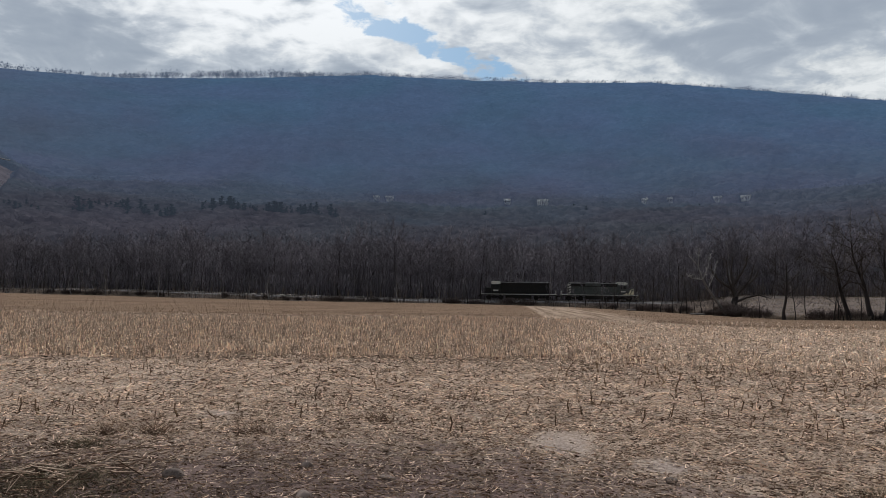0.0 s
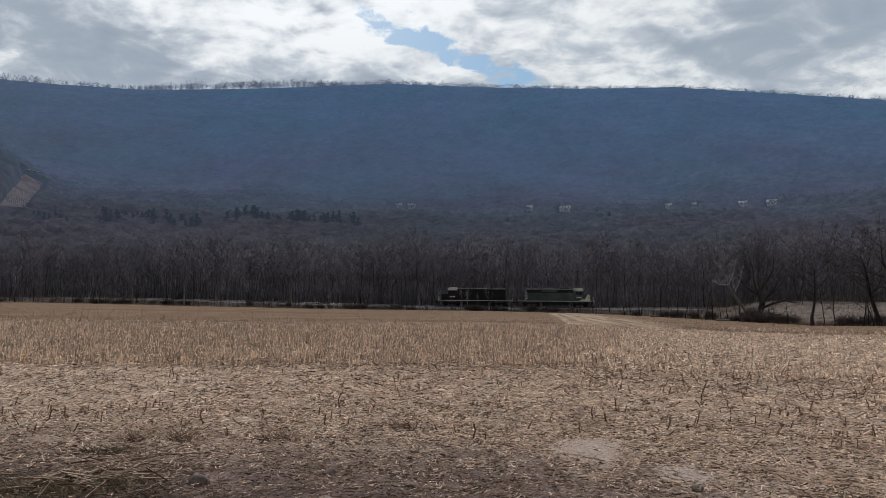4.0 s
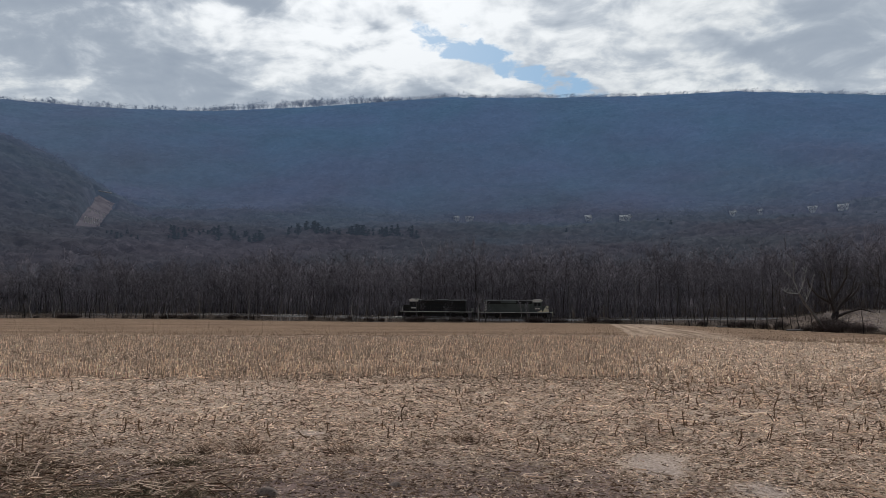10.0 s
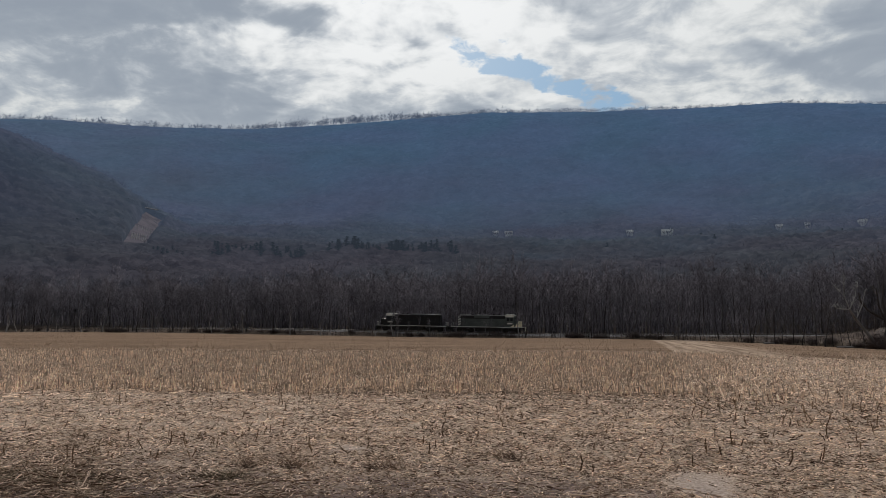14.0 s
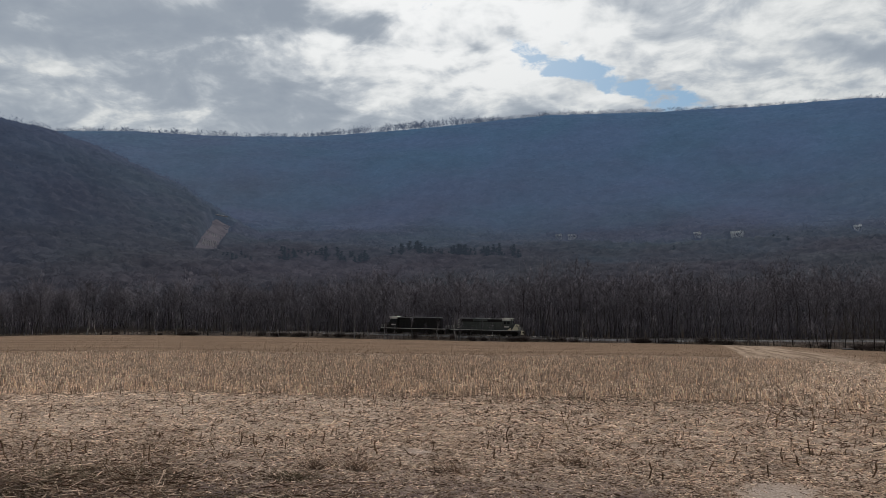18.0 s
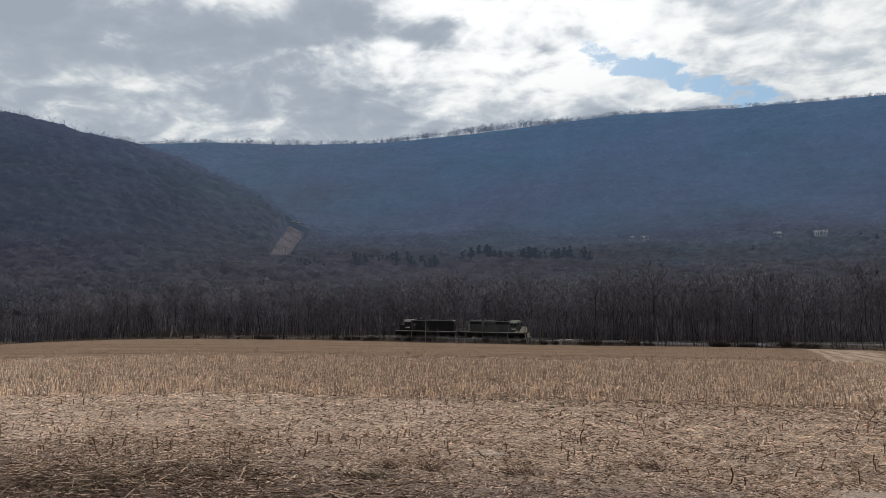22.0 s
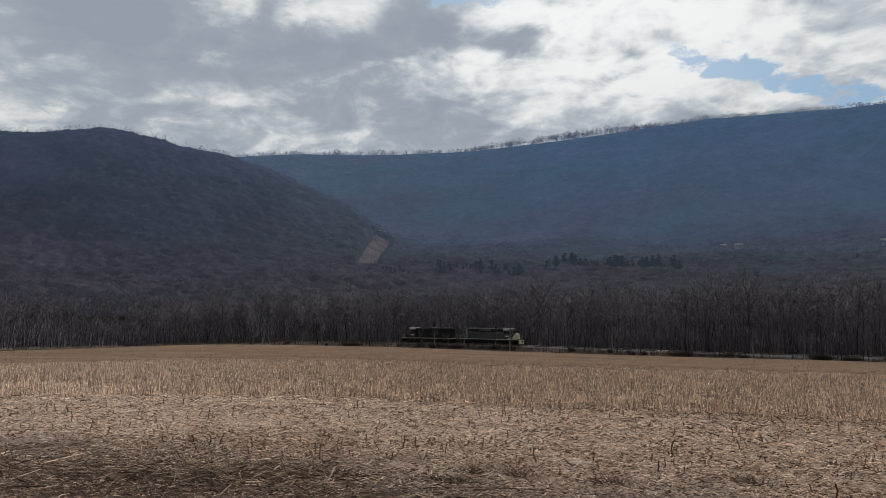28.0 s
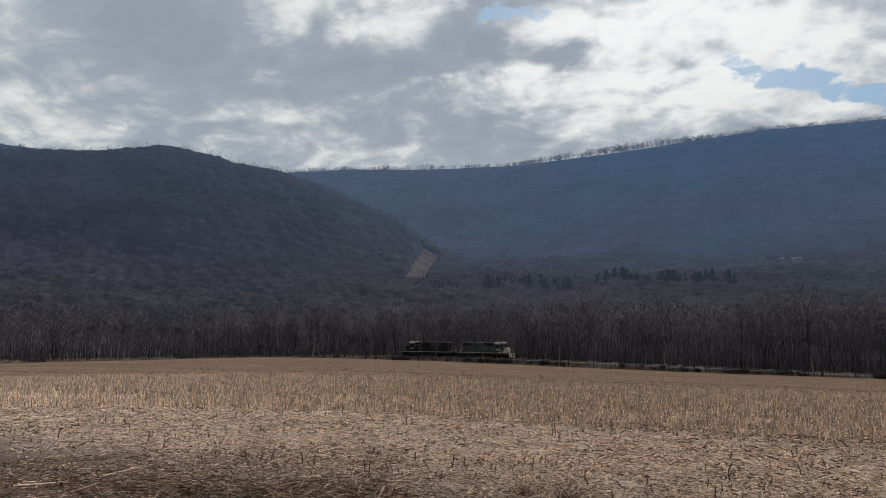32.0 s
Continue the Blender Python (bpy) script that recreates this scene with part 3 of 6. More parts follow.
# ---- woods ----
def grow(rng, height, girth, limbs, twigs, spread=0.28, lean=0.05, fork=0.35, clear=0.35, fine=0.0024):
    """The rods of one bare tree: stem and limbs, then branches and twigs."""
    stem, crown = [], []
    n, p = 7, np.zeros(3)
    fork = fork if height > 3 else 0.0
    way = np.array((rng.normal(0, lean), rng.normal(0, lean), 1.0))
    tops = []
    for k in range(n):
        q = p + way * height * 0.86 / n + np.array((rng.normal(0, 0.015), rng.normal(0, 0.015), 0)) * height
        r0, r1 = girth * (1 - 0.93 * k / n), girth * (1 - 0.93 * (k + 1) / n)
        stem.append((p, q, r0, r1))
        tops.append((p, q, r0))
        p = q
    if rng.random() < fork:  # a second leader
        k = rng.integers(1, 4)
        p, r0 = tops[k][0], girth * (1 - 0.93 * k / n) * 0.8
        ang = rng.random() * 2 * math.pi
        way = np.array((math.cos(ang) * 0.35, math.sin(ang) * 0.35, 1.0))
        for j in range(4):
            q = p + way * height * 0.8 * (1 - k / n) / 4 + np.array((rng.normal(0, 0.012), rng.normal(0, 0.012), 0)) * height
            crown.append((p, q, r0 * (1 - 0.22 * j), r0 * (1 - 0.22 * (j + 1))))
            tops.append((p, q, r0 * (1 - 0.22 * j)))
            way = way * np.array((0.75, 0.75, 1.0))
            p = q
    for k in range(limbs):
        h = clear + (0.97 - clear) * rng.random() ** 0.8
        i = min(int(h * n), n - 1)
        part_way = h * n - i
        if len(tops) > n and rng.random() < 0.45:
            i, part_way = n + int(rng.integers(0, 4)), rng.random()
        a, b, rad = tops[i]
        root = a + (b - a) * part_way
        ang = rng.random() * 2 * math.pi
        length = height * spread * (1.15 - h) * rng.uniform(0.7, 1.4) + height * 0.06
        up = rng.uniform(0.5, 1.5)
        way = np.array((math.cos(ang), math.sin(ang), up))
        way /= np.linalg.norm(way)
        mid = root + way * length * 0.5
        way2 = way + np.array((rng.normal(0, 0.15), rng.normal(0, 0.15), 0.35))
        tip = mid + way2 / np.linalg.norm(way2) * length * 0.6
        lr = max(rad * 0.42, 0.0012 * height)
        crown.append((root, mid, lr, lr * 0.6))
        crown.append((mid, tip, lr * 0.6, 0.0))
        for j in range(twigs):
            f = rng.uniform(0.25, 1.0)
            base = root + (mid - root) * min(f * 2, 1) + (tip - mid) * max(f * 2 - 1, 0)
            ta = rng.random() * 2 * math.pi
            tw = way2 * 0.7 + np.array((math.cos(ta), math.sin(ta), rng.uniform(-0.1, 0.9))) * 0.75
            end = base + tw / np.linalg.norm(tw) * length * rng.uniform(0.2, 0.5)
            crown.append((base, end, fine * height, 0.0))
    return stem, crown


def crown_tree(rng, limbs, branches, twigs, low=0.38, wide=0.24, girth=0.010, fine=0.0022):
    """The rods of a tree one metre high whose limbs fan out into a rounded head of twigs."""
    stem, crown = [], []
    p, n = np.zeros(3), 6
    line = [p]
    for k in range(n):
        p = p + np.array((rng.normal(0, 0.014), rng.normal(0, 0.014), 0.80 / n))
        line.append(p)
    for k in range(n):
        stem.append((line[k], line[k + 1], girth * (1 - 0.82 * k / n), girth * (1 - 0.82 * (k + 1) / n)))
    middle, tall = (1.0 + low) / 2 + 0.03, (1.0 - low) / 2
    for k in range(limbs):
        h = low * 0.85 + (0.80 - low * 0.85) * (k + rng.random()) / limbs
        i = min(int(h / 0.80 * n), n - 1)
        root = line[i] + (line[i + 1] - line[i]) * (h / 0.80 * n - i)
        ang = k * 2.4 + rng.normal(0, 0.5)
        # the tip lies on an uneven oval head
        lat = min(max((h - low) / (0.8 - low) * 1.5 - 0.55 + rng.normal(0, 0.2), -0.6), 1.35)
        reach = rng.uniform(0.8, 1.1)
        tip = np.array((math.cos(ang) * math.cos(lat) * wide * reach, math.sin(ang) * math.cos(lat) * wide * reach, middle + tall * math.sin(lat) * reach))
        tip[:2] += root[:2]
        mid = root * 0.5 + tip * 0.5 + np.array((0, 0, -0.02))
        lr = girth * 0.42 * (1.15 - h)
        crown += [(root, mid, lr, lr * 0.55), (mid, tip, lr * 0.55, 0.0)]
        for j in range(branches):
            f = rng.uniform(0.3, 0.95)
            a = root + (mid - root) * min(f * 2, 1) + (tip - mid) * max(f * 2 - 1, 0)
            way = (tip - root) * 0.5 + rng.normal(0, 0.085, 3) + np.array((0, 0, 0.05))
            b = a + way * rng.uniform(0.5, 0.9)
            crown.append((a, b, fine * 1.25, 0.0))
            for q in range(twigs):
                c = a + (b - a) * rng.uniform(0.3, 1.0)
                d = c + (b - a) * 0.35 + rng.normal(0, 0.034, 3) + np.array((0, 0, 0.015))
                crown.append((c, d, fine, 0.0))
    return stem, crown


def rods(segments, sides=3):
    """Triangles of rods; those with no end radius become spikes."""
    full = [s for s in segments if s[3] > 0]
    thin = [s for s in segments if s[3] <= 0]
    pieces = []
    if full:
        a, b, ra, rb = (np.array([s[k] for s in full]) for k in range(4))
        v, f = sticks(a, b, ra, rb, sides)
        pieces.append((v, np.concatenate([f[:, [0, 1, 2]], f[:, [0, 2, 3]]])))
    if thin:
        a, b, ra, _ = (np.array([s[k] for s in thin]) for k in range(4))
        pieces.append(spikes(a, b, ra))
    return joined(pieces)


def spikes(a, b, ra):
    """Three-sided spikes: verts and triangles."""
    v, _ = sticks(a, b, ra, 0.0, 3)
    v = v.reshape(-1, 6, 3)[:, :4].reshape(-1, 3)
    tri = np.array([[0, 1, 3], [1, 2, 3], [2, 0, 3]])[None]
    return v, (np.arange(len(a))[:, None, None] * 4 + tri).reshape(-1, 3)


def tube(points, radii, sides):
    """One closed-walled stem through the points."""
    verts, faces = [], []
    for i, (p, r) in enumerate(zip(points, radii)):
        flare = 1.35 if i == 0 else 1.0
        for k in range(sides):
            a = 2 * math.pi * k / sides
            verts.append((p[0] + r * flare * math.cos(a), p[1] + r * flare * math.sin(a), p[2]))
    for i in range(len(points) - 1):
        for k in range(sides):
            faces.append((i * sides + k, i * sides + (k + 1) % sides, (i + 1) * sides + (k + 1) % sides, (i + 1) * sides + k))
    return verts, faces


def tree_kind(seed, height, girth, limbs, twigs, bark=None, sides=5, twig=None, **shape):
    rng = np.random.default_rng(seed)
    stem, crown = grow(rng, height, girth, limbs, twigs, **shape)
    return mesh_of("trunk", *tube([s[0] for s in stem] + [stem[-1][1]], [s[2] for s in stem] + [stem[-1][3]], sides), bark or BARK), mesh_of("crown", *rods(crown, 3), twig or TWIG)


def plant(name, meshes, label, x, y, turn, size, group="", sink=0.15, tilt=0.0, category="tree"):
    ob = thing(name, label, category, group)
    part("trunk", meshes[0], ob)
    part("crown", meshes[1], ob)
    ob.matrix_basis = pose(x, y, float(land(x, y)) - sink, 0, tilt, 0) @ pose(0, 0, 0, 0, 0, turn) @ Matrix.Diagonal((size, size, size, 1))
    return ob


TALL = [(-60, 0.72), (-45, 0.78), (-30, 0.88), (-12, 1.0), (30, 1.0)]


def build_wood_edge():
    rng = np.random.default_rng(5)
    kinds = []
    for k, (h, limbs, low, wide, girth) in enumerate([(17, 14, 0.40, 0.20, 0.0090), (18, 16, 0.36, 0.23, 0.0100), (15, 11, 0.42, 0.17, 0.0080), (19, 15, 0.46, 0.19, 0.0090), (16, 16, 0.28, 0.26, 0.0115), (14, 10, 0.34, 0.19, 0.0075), (17, 12, 0.48, 0.18, 0.0085), (18, 13, 0.50, 0.16, 0.0080), (12, 12, 0.22, 0.24, 0.0090), (16, 13, 0.40, 0.22, 0.0085)]):
        stem, crown = crown_tree(np.random.default_rng(20 + k), limbs, 6, 5, low, wide, girth, 0.0016)
        scale = lambda rods_of: [(a * h, b * h, ra * h, rb * h) for a, b, ra, rb in rods_of]
        stem, crown = scale(stem), scale(crown)
        bark = PALE_BARK if k == 6 else GREY_TRUNK if k in (2, 7, 9) else BARK
        kinds.append((mesh_of("trunk", *tube([q[0] for q in stem] + [stem[-1][1]], [q[2] for q in stem] + [stem[-1][3]], 5), bark), mesh_of("crown", *rods(crown, 3), TWIG)))
    label = "bare grey-brown deciduous tree at the wood's edge behind the track"
    for k in range(330):
        s = -100 + 330 * (k + rng.random()) / 330
        side = 6 + 24 * rng.random() ** 1.3
        x, y = track_point(s, side)
        az = math.degrees(math.atan2(x, y))
        if az < -41:
            r = knots(az, EDGE_FAR) + 2 + 18 * rng.random()
            x, y = spot(az, r)
        size = knots(az, TALL) * rng.uniform(0.62, 1.04)
        which = kinds[rng.choice(10, p=[0.13, 0.13, 0.11, 0.12, 0.09, 0.08, 0.05, 0.10, 0.09, 0.10])]
        plant("bare_tree", which, label, x, y, rng.random() * 360, size, "trees of the wood's edge", tilt=rng.normal(0, 2))


def scatter(rng, count, az0, az1, r0, r1):
    az = rng.uniform(az0, az1, count)
    r = np.sqrt(rng.uniform(r0 * r0, r1 * r1, count))
    return az, r


def woods(name, label, mat, seed, az, r, base, height, width=1.0, high=None):
    """Many trees in one mesh, from a few rod patterns, turned and sized one by one."""
    rng = np.random.default_rng(seed)
    x, y = r * np.sin(np.radians(az)), r * np.cos(np.radians(az))
    z = hill(x, y) if high is None else high
    pick = rng.integers(0, len(base), len(x))
    pieces = []
    for k, (v, f) in enumerate(base):
        who = np.where(pick == k)[0]
        if not len(who):
            continue
        ang, size = rng.uniform(0, 2 * math.pi, len(who)), height[who] * rng.uniform(0.75, 1.2, len(who))
        c, s = np.cos(ang)[:, None], np.sin(ang)[:, None]
        vx = (v[None, :, 0] * c - v[None, :, 1] * s) * size[:, None] * width + x[who][:, None]
        vy = (v[None, :, 0] * s + v[None, :, 1] * c) * size[:, None] * width + y[who][:, None]
        vz = v[None, :, 2] * size[:, None] + z[who][:, None] - 0.02 * size[:, None]
        pieces.append((np.stack([vx, vy, vz], -1).reshape(-1, 3), (f[None] + (np.arange(len(who)) * len(v))[:, None, None]).reshape(-1, f.shape[1])))
    ob = new(name, mesh_of(name, *joined(pieces), mat))
    return tagged(ob, label, "woods", kind="stuff")


def unit_trees(seed, count, limbs, twigs, thick, **shape):
    """Rod patterns of brush and bushes one metre high."""
    out = []
    for k in range(count):
        rng = np.random.default_rng(seed + k)
        stem, crown = grow(rng, 1.0, 0.012 * thick, limbs, twigs, **shape)
        segs = [(a, b, max(ra, 0.003 * thick), max(min(rb, ra), 0.002 * thick)) for a, b, ra, rb in stem[:7]]
        segs += [(a, b, 0.0034 * thick, 0.0) for a, b, ra, rb in stem[7:] + crown]
        out.append(rods(segs, 3))
    return out


def head_trees(seed, count, limbs, branches, twigs, fine, girth=0.009, low=0.38, wide=0.26):
    """Rod patterns of round-headed bare trees one metre high."""
    out = []
    for k in range(count):
        rng = np.random.default_rng(seed + k)
        stem, crown = crown_tree(rng, limbs, branches, twigs, low * rng.uniform(0.8, 1.2), wide * rng.uniform(0.8, 1.2), girth, fine)
        stem = [(stem[0][0], stem[2][1], stem[0][2], stem[2][3]), (stem[3][0], stem[5][1], stem[3][2], stem[5][3])]
        segs = stem + [(a, b, min(ra, fine * 1.5), 0.0) for a, b, ra, rb in crown]
        out.append(rods(segs, 3))
    return out


def cone_trees(seed, count):
    """Conifers one metre high: a stem with broad overlapping whorls of boughs and an uneven outline."""
    out = []
    for k in range(count):
        rng = np.random.default_rng(seed + k)
        lean, full = rng.normal(0, 0.03, 2), rng.uniform(0.22, 0.32)
        segs = [(np.zeros(3), np.array((lean[0], lean[1], 1.0)), 0.015, 0.0)]
        for j in range(130):
            h = 0.10 + 0.86 * rng.random()
            ang = rng.random() * 6.283
            out_r = full * (1.06 - h) ** 0.5 * rng.uniform(0.4, 1.15)
            a = np.array((lean[0] * h, lean[1] * h, h + 0.02))
            b = np.array((math.cos(ang) * out_r, math.sin(ang) * out_r, h + rng.uniform(-0.15, 0.35) * out_r))
            segs.append((a, b, 0.026, 0.0))
        out.append(rods(segs, 3))
    return out




def home_far(az, rise=6.5):
    """How far off the slope climbs to the level at which the houses stand."""
    r = np.arange(560.0, 900.0, 5.0)
    seen = np.degrees(np.arctan2(hill(r * math.sin(radians(az)), r * math.cos(radians(az))) + 3.5 - EYE, r))
    return float(r[np.argmax(seen >= rise)]) if (seen >= rise).any() else 860.0


HOMES = [(az, home_far(az, 6.5 if az > 0 else 6.7), wide) for az, wide in ((-5.3, 7), (-4.25, 9), (4.95, 7), (7.7, 11), (15.4, 6), (17.2, 5), (20.6, 8), (22.5, 9))]


def cut_band(r):
    """The cleared strip's middle bearing at a distance."""
    return -32.4 + 1.3 * (r - CUT_NEAR) / (CUT_DEEP - CUT_NEAR)


CUT_NEAR, CUT_DEEP = 560.0, 780.0  # the cleared strip's near and far ends


def sunk(az, r, depth):
    return hill(r * np.sin(np.radians(az)), r * np.cos(np.radians(az))) - depth


def crowns_at(x, y, cell, seed):
    """Height from 0 to 1 of a canopy of round crowns, about one to a cell."""
    rng = np.random.default_rng(seed)
    size = 512
    jx, jy, top = rng.random((size, size)), rng.random((size, size)), rng.uniform(0.45, 1.0, (size, size))
    gx, gy = np.floor(x / cell).astype(int), np.floor(y / cell).astype(int)
    best = np.zeros(x.shape)
    for dx in (-1, 0, 1):
        for dy in (-1, 0, 1):
            cx, cy = gx + dx, gy + dy
            i, j = cx % size, cy % size
            d2 = ((cx + jx[i, j]) * cell - x) ** 2 + ((cy + jy[i, j]) * cell - y) ** 2
            best = np.maximum(best, top[i, j] * np.sqrt(np.clip(1 - d2 / (0.85 * cell) ** 2, 0, 1)))
    return best


def in_clearing(az, r, margin=0.0):
    return (np.abs(az - cut_band(r)) < 0.66 + margin) & (r > CUT_NEAR - 70) & (r < CUT_DEEP)


def build_canopy():
    """The closed roof of bare crowns over the valley and the slopes."""
    az = np.arange(-70, 40.01, 0.24)
    r = np.concatenate([np.arange(330, 700, 3.6), np.arange(700, 930, 3.8), np.arange(930, RIDGE_FAR - 14, 8.0)])
    A, R = np.meshgrid(az, r, indexing="ij")
    X, Y = R * np.sin(np.radians(A)), R * np.cos(np.radians(A))
    Z = hill(X.ravel(), Y.ravel()).reshape(X.shape)
    high = knots(R, [(330, 3.0), (380, 7.5), (560, 7.5), (640, 10.0), (1100, 10.0), (1400, 7.0), (1460, 2.5), (RIDGE_FAR - 15, 2.0)])
    high = high * (1 - 0.75 * np.exp(-(((R - SPUR_FAR) / 30) ** 2)) * (A < -33))
    bump = 0.55 * crowns_at(X, Y, 8.0, 1) + 0.45 * crowns_at(X + 37, Y + 91, 4.5, 2)
    twigs = np.random.default_rng(12).normal(0, 1.0, A.shape) * knots(R, [(330, 0.5), (560, 0.6), (700, 0.9), (1000, 0.8), (1450, 0.4)])
    up = high * (0.35 + 0.65 * bump) + twigs
    for a, far, wide in HOMES:
        half = math.degrees(wide / far / 2) + 0.04
        up = np.where((np.abs(A - a) < half) & (R < far + 8) & (R > far - 75), np.where(R > far - 14, -2.0, np.minimum(up, 2.4)), up)
    open_way = np.clip((np.abs(A - cut_band(R)) - 0.62) / 0.35, 0, 1)
    up = np.where((R > CUT_NEAR - 4) & (R < CUT_DEEP), -2.0 + (up + 2.0) * open_way, up)
    Z = Z + up
    na, nr = A.shape
    i, j = np.meshgrid(np.arange(na - 1), np.arange(nr - 1), indexing="ij")
    faces = np.stack([i * nr + j, (i + 1) * nr + j, (i + 1) * nr + j + 1, i * nr + j + 1], -1).reshape(-1, 4)
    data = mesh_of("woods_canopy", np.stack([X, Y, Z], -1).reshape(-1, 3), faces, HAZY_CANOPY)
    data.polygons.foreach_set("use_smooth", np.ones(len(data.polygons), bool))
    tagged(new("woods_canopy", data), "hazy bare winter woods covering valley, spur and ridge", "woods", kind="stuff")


def build_woods():
    rng = np.random.default_rng(9)
    near = head_trees(100, 8, 7, 4, 1, 0.0040, 0.0095, 0.42, 0.25)
    az, r = scatter(rng, 2100, -66, 36, 170, 350)
    x, y = r * np.sin(np.radians(az)), r * np.cos(np.radians(az))
    edge = knots(az, EDGE_FAR)
    keep = np.where(az < -41, r > edge + 12, side_of(x, y) > 14)
    keep &= ~((az > 20) & (r < 190))
    az, r = az[keep], r[keep]
    woods("wood", "bare grey-brown winter wood on the valley floor", WOODS, 1, az, r, near, np.where(r < 230, 16.0, 13.0) * knots(az, TALL))
    # the thicket under the trees
    brush = unit_trees(160, 6, 6, 1, 3.2, spread=0.6, clear=0.05)
    az = rng.uniform(-66, 34, 3000)
    r = np.where(az < -41, knots(az, EDGE_FAR) + 1, np.maximum(172 / np.cos(np.radians(az) - TRACK_AZ), 168)) + 4 + 120 * rng.random(3000) ** 1.5
    x, y = r * np.sin(np.radians(az)), r * np.cos(np.radians(az))
    keep = np.where(az < -41, r > knots(az, EDGE_FAR) + 3, side_of(x, y) > 4.5) & ~((az > 20) & (r < 183))
    woods("undergrowth", "dense bare undergrowth beneath the wood", WOODS, 7, az[keep], r[keep], brush, np.random.default_rng(3).uniform(2.5, 8.0, keep.sum()))
    build_canopy()
    # single trees that stand out of the canopy
    heads = head_trees(140, 8, 7, 3, 1, 0.0060, 0.011, 0.36, 0.34)
    az = rng.uniform(-68, 38, 2000)
    r = 320 + 380 * rng.random(2000) ** 1.4
    clear = in_clearing(az, r, 0.1)
    for a, far, wide in HOMES:
        clear |= (np.abs(az - a) < math.degrees(wide / far / 2)) & (r > far - 90)
    flank = (r > 400) & (knots(az, SPUR) > rng.uniform(8.8, 11.8, len(az)))
    size = np.where(r < 560, 10.0, 12.0)
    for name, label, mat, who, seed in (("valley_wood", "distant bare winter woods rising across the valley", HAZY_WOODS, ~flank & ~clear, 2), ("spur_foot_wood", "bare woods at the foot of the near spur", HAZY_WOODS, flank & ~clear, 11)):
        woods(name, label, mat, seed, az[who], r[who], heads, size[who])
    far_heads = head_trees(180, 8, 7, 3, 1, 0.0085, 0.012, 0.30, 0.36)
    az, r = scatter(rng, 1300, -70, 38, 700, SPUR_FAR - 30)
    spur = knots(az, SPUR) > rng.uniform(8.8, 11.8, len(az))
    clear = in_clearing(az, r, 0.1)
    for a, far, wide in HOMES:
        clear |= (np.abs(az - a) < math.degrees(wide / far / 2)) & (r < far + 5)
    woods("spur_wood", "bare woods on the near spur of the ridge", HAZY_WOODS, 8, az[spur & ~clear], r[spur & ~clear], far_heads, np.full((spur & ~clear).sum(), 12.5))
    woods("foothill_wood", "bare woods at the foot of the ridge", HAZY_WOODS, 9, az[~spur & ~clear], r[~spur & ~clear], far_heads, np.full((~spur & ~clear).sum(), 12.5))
    # thin bare trees before the houses
    az = np.concatenate([a + rng.uniform(-0.7, 0.7, 20) for a, _, _ in HOMES])
    r = np.concatenate([far - rng.uniform(6, 30, 20) for _, far, _ in HOMES])
    woods("house_trees", "slender bare trees before the valley houses", HAZY_WOODS, 15, az, r, heads, rng.uniform(9, 15, len(az)), 0.8)
    # the crest: tall open trees with sky between the trunks, lower ones to either side
    tall = head_trees(220, 12, 7, 4, 1, 0.0110, 0.026, 0.36, 0.22)
    az = np.concatenate([rng.uniform(-25, -9.0, 150), rng.uniform(-23, -11, 70)])
    size = rng.uniform(13, 19, len(az)) * knots(az, [(-25, 0.6), (-22, 0.9), (-18, 1.0), (-13, 1.0), (-9, 0.65)])
    r = RIDGE_FAR - rng.uniform(8, 32, len(az))
    woods("skyline_wood", "line of bare trees along the ridge crest", HAZY_CREST_WOODS, 4, az, r, tall, size * 1.2, 1.0, sunk(az, r, 0.16 * size))
    low = head_trees(240, 12, 6, 4, 1, 0.0130, 0.018, 0.16, 0.34)
    az = np.concatenate([rng.uniform(-46, -23, 330), rng.uniform(-12, 36, 820)])
    lump = np.array([noise.fractal(Vector((a * 0.9, 0, 3)), 1.0, 2.0, 3) for a in az])
    size = np.where(az < -20, 11.5, knots(az, [(-10, 13.0), (-2, 11.0), (10, 9.5)])) * rng.uniform(0.85, 1.15, len(az)) * (1 + 0.2 * lump)
    woods("crest_wood", "low fuzzy bare trees along the ridge crest", HAZY_CREST_WOODS, 14, az, RIDGE_FAR - 16, low, np.maximum(size, 5.0) * 1.15, 1.1, sunk(az, RIDGE_FAR - 16, 0.14 * size))
    line = head_trees(260, 10, 7, 4, 1, 0.0130, 0.016, 0.24, 0.34)
    az = rng.uniform(-68, -33, 430)
    woods("spur_skyline_wood", "line of bare trees along the spur's crest", HAZY_WOODS, 5, az, SPUR_FAR + rng.uniform(-20, 8, len(az)), line, rng.uniform(7.5, 10.5, len(az)), 1.1, sunk(az, SPUR_FAR, rng.uniform(0.0, 1.0, len(az))))
    cones = cone_trees(300, 6)
    az = np.concatenate([rng.uniform(-13.8, -8.4, 44), rng.uniform(-18.6, -13, 38), rng.uniform(-27, -20, 48), rng.uniform(-33.4, -28.4, 24), rng.uniform(-41, 30, 46)])
    r = np.concatenate([rng.uniform(560, 615, 82), rng.uniform(525, 570, 48), rng.uniform(520, 550, 24), rng.uniform(560, 780, 46)])
    size = np.concatenate([rng.uniform(7, 14.5, 82), rng.uniform(7, 12, 48), rng.uniform(6, 9, 24), rng.uniform(6, 10, 46)])
    off = ~in_clearing(az, r, 0.5)
    woods("pine_stand", "dark green conifers standing among bare woods", HAZY_PINE, 6, az[off], r[off], cones, size[off], 1.45)


build_wood_edge()
build_woods()


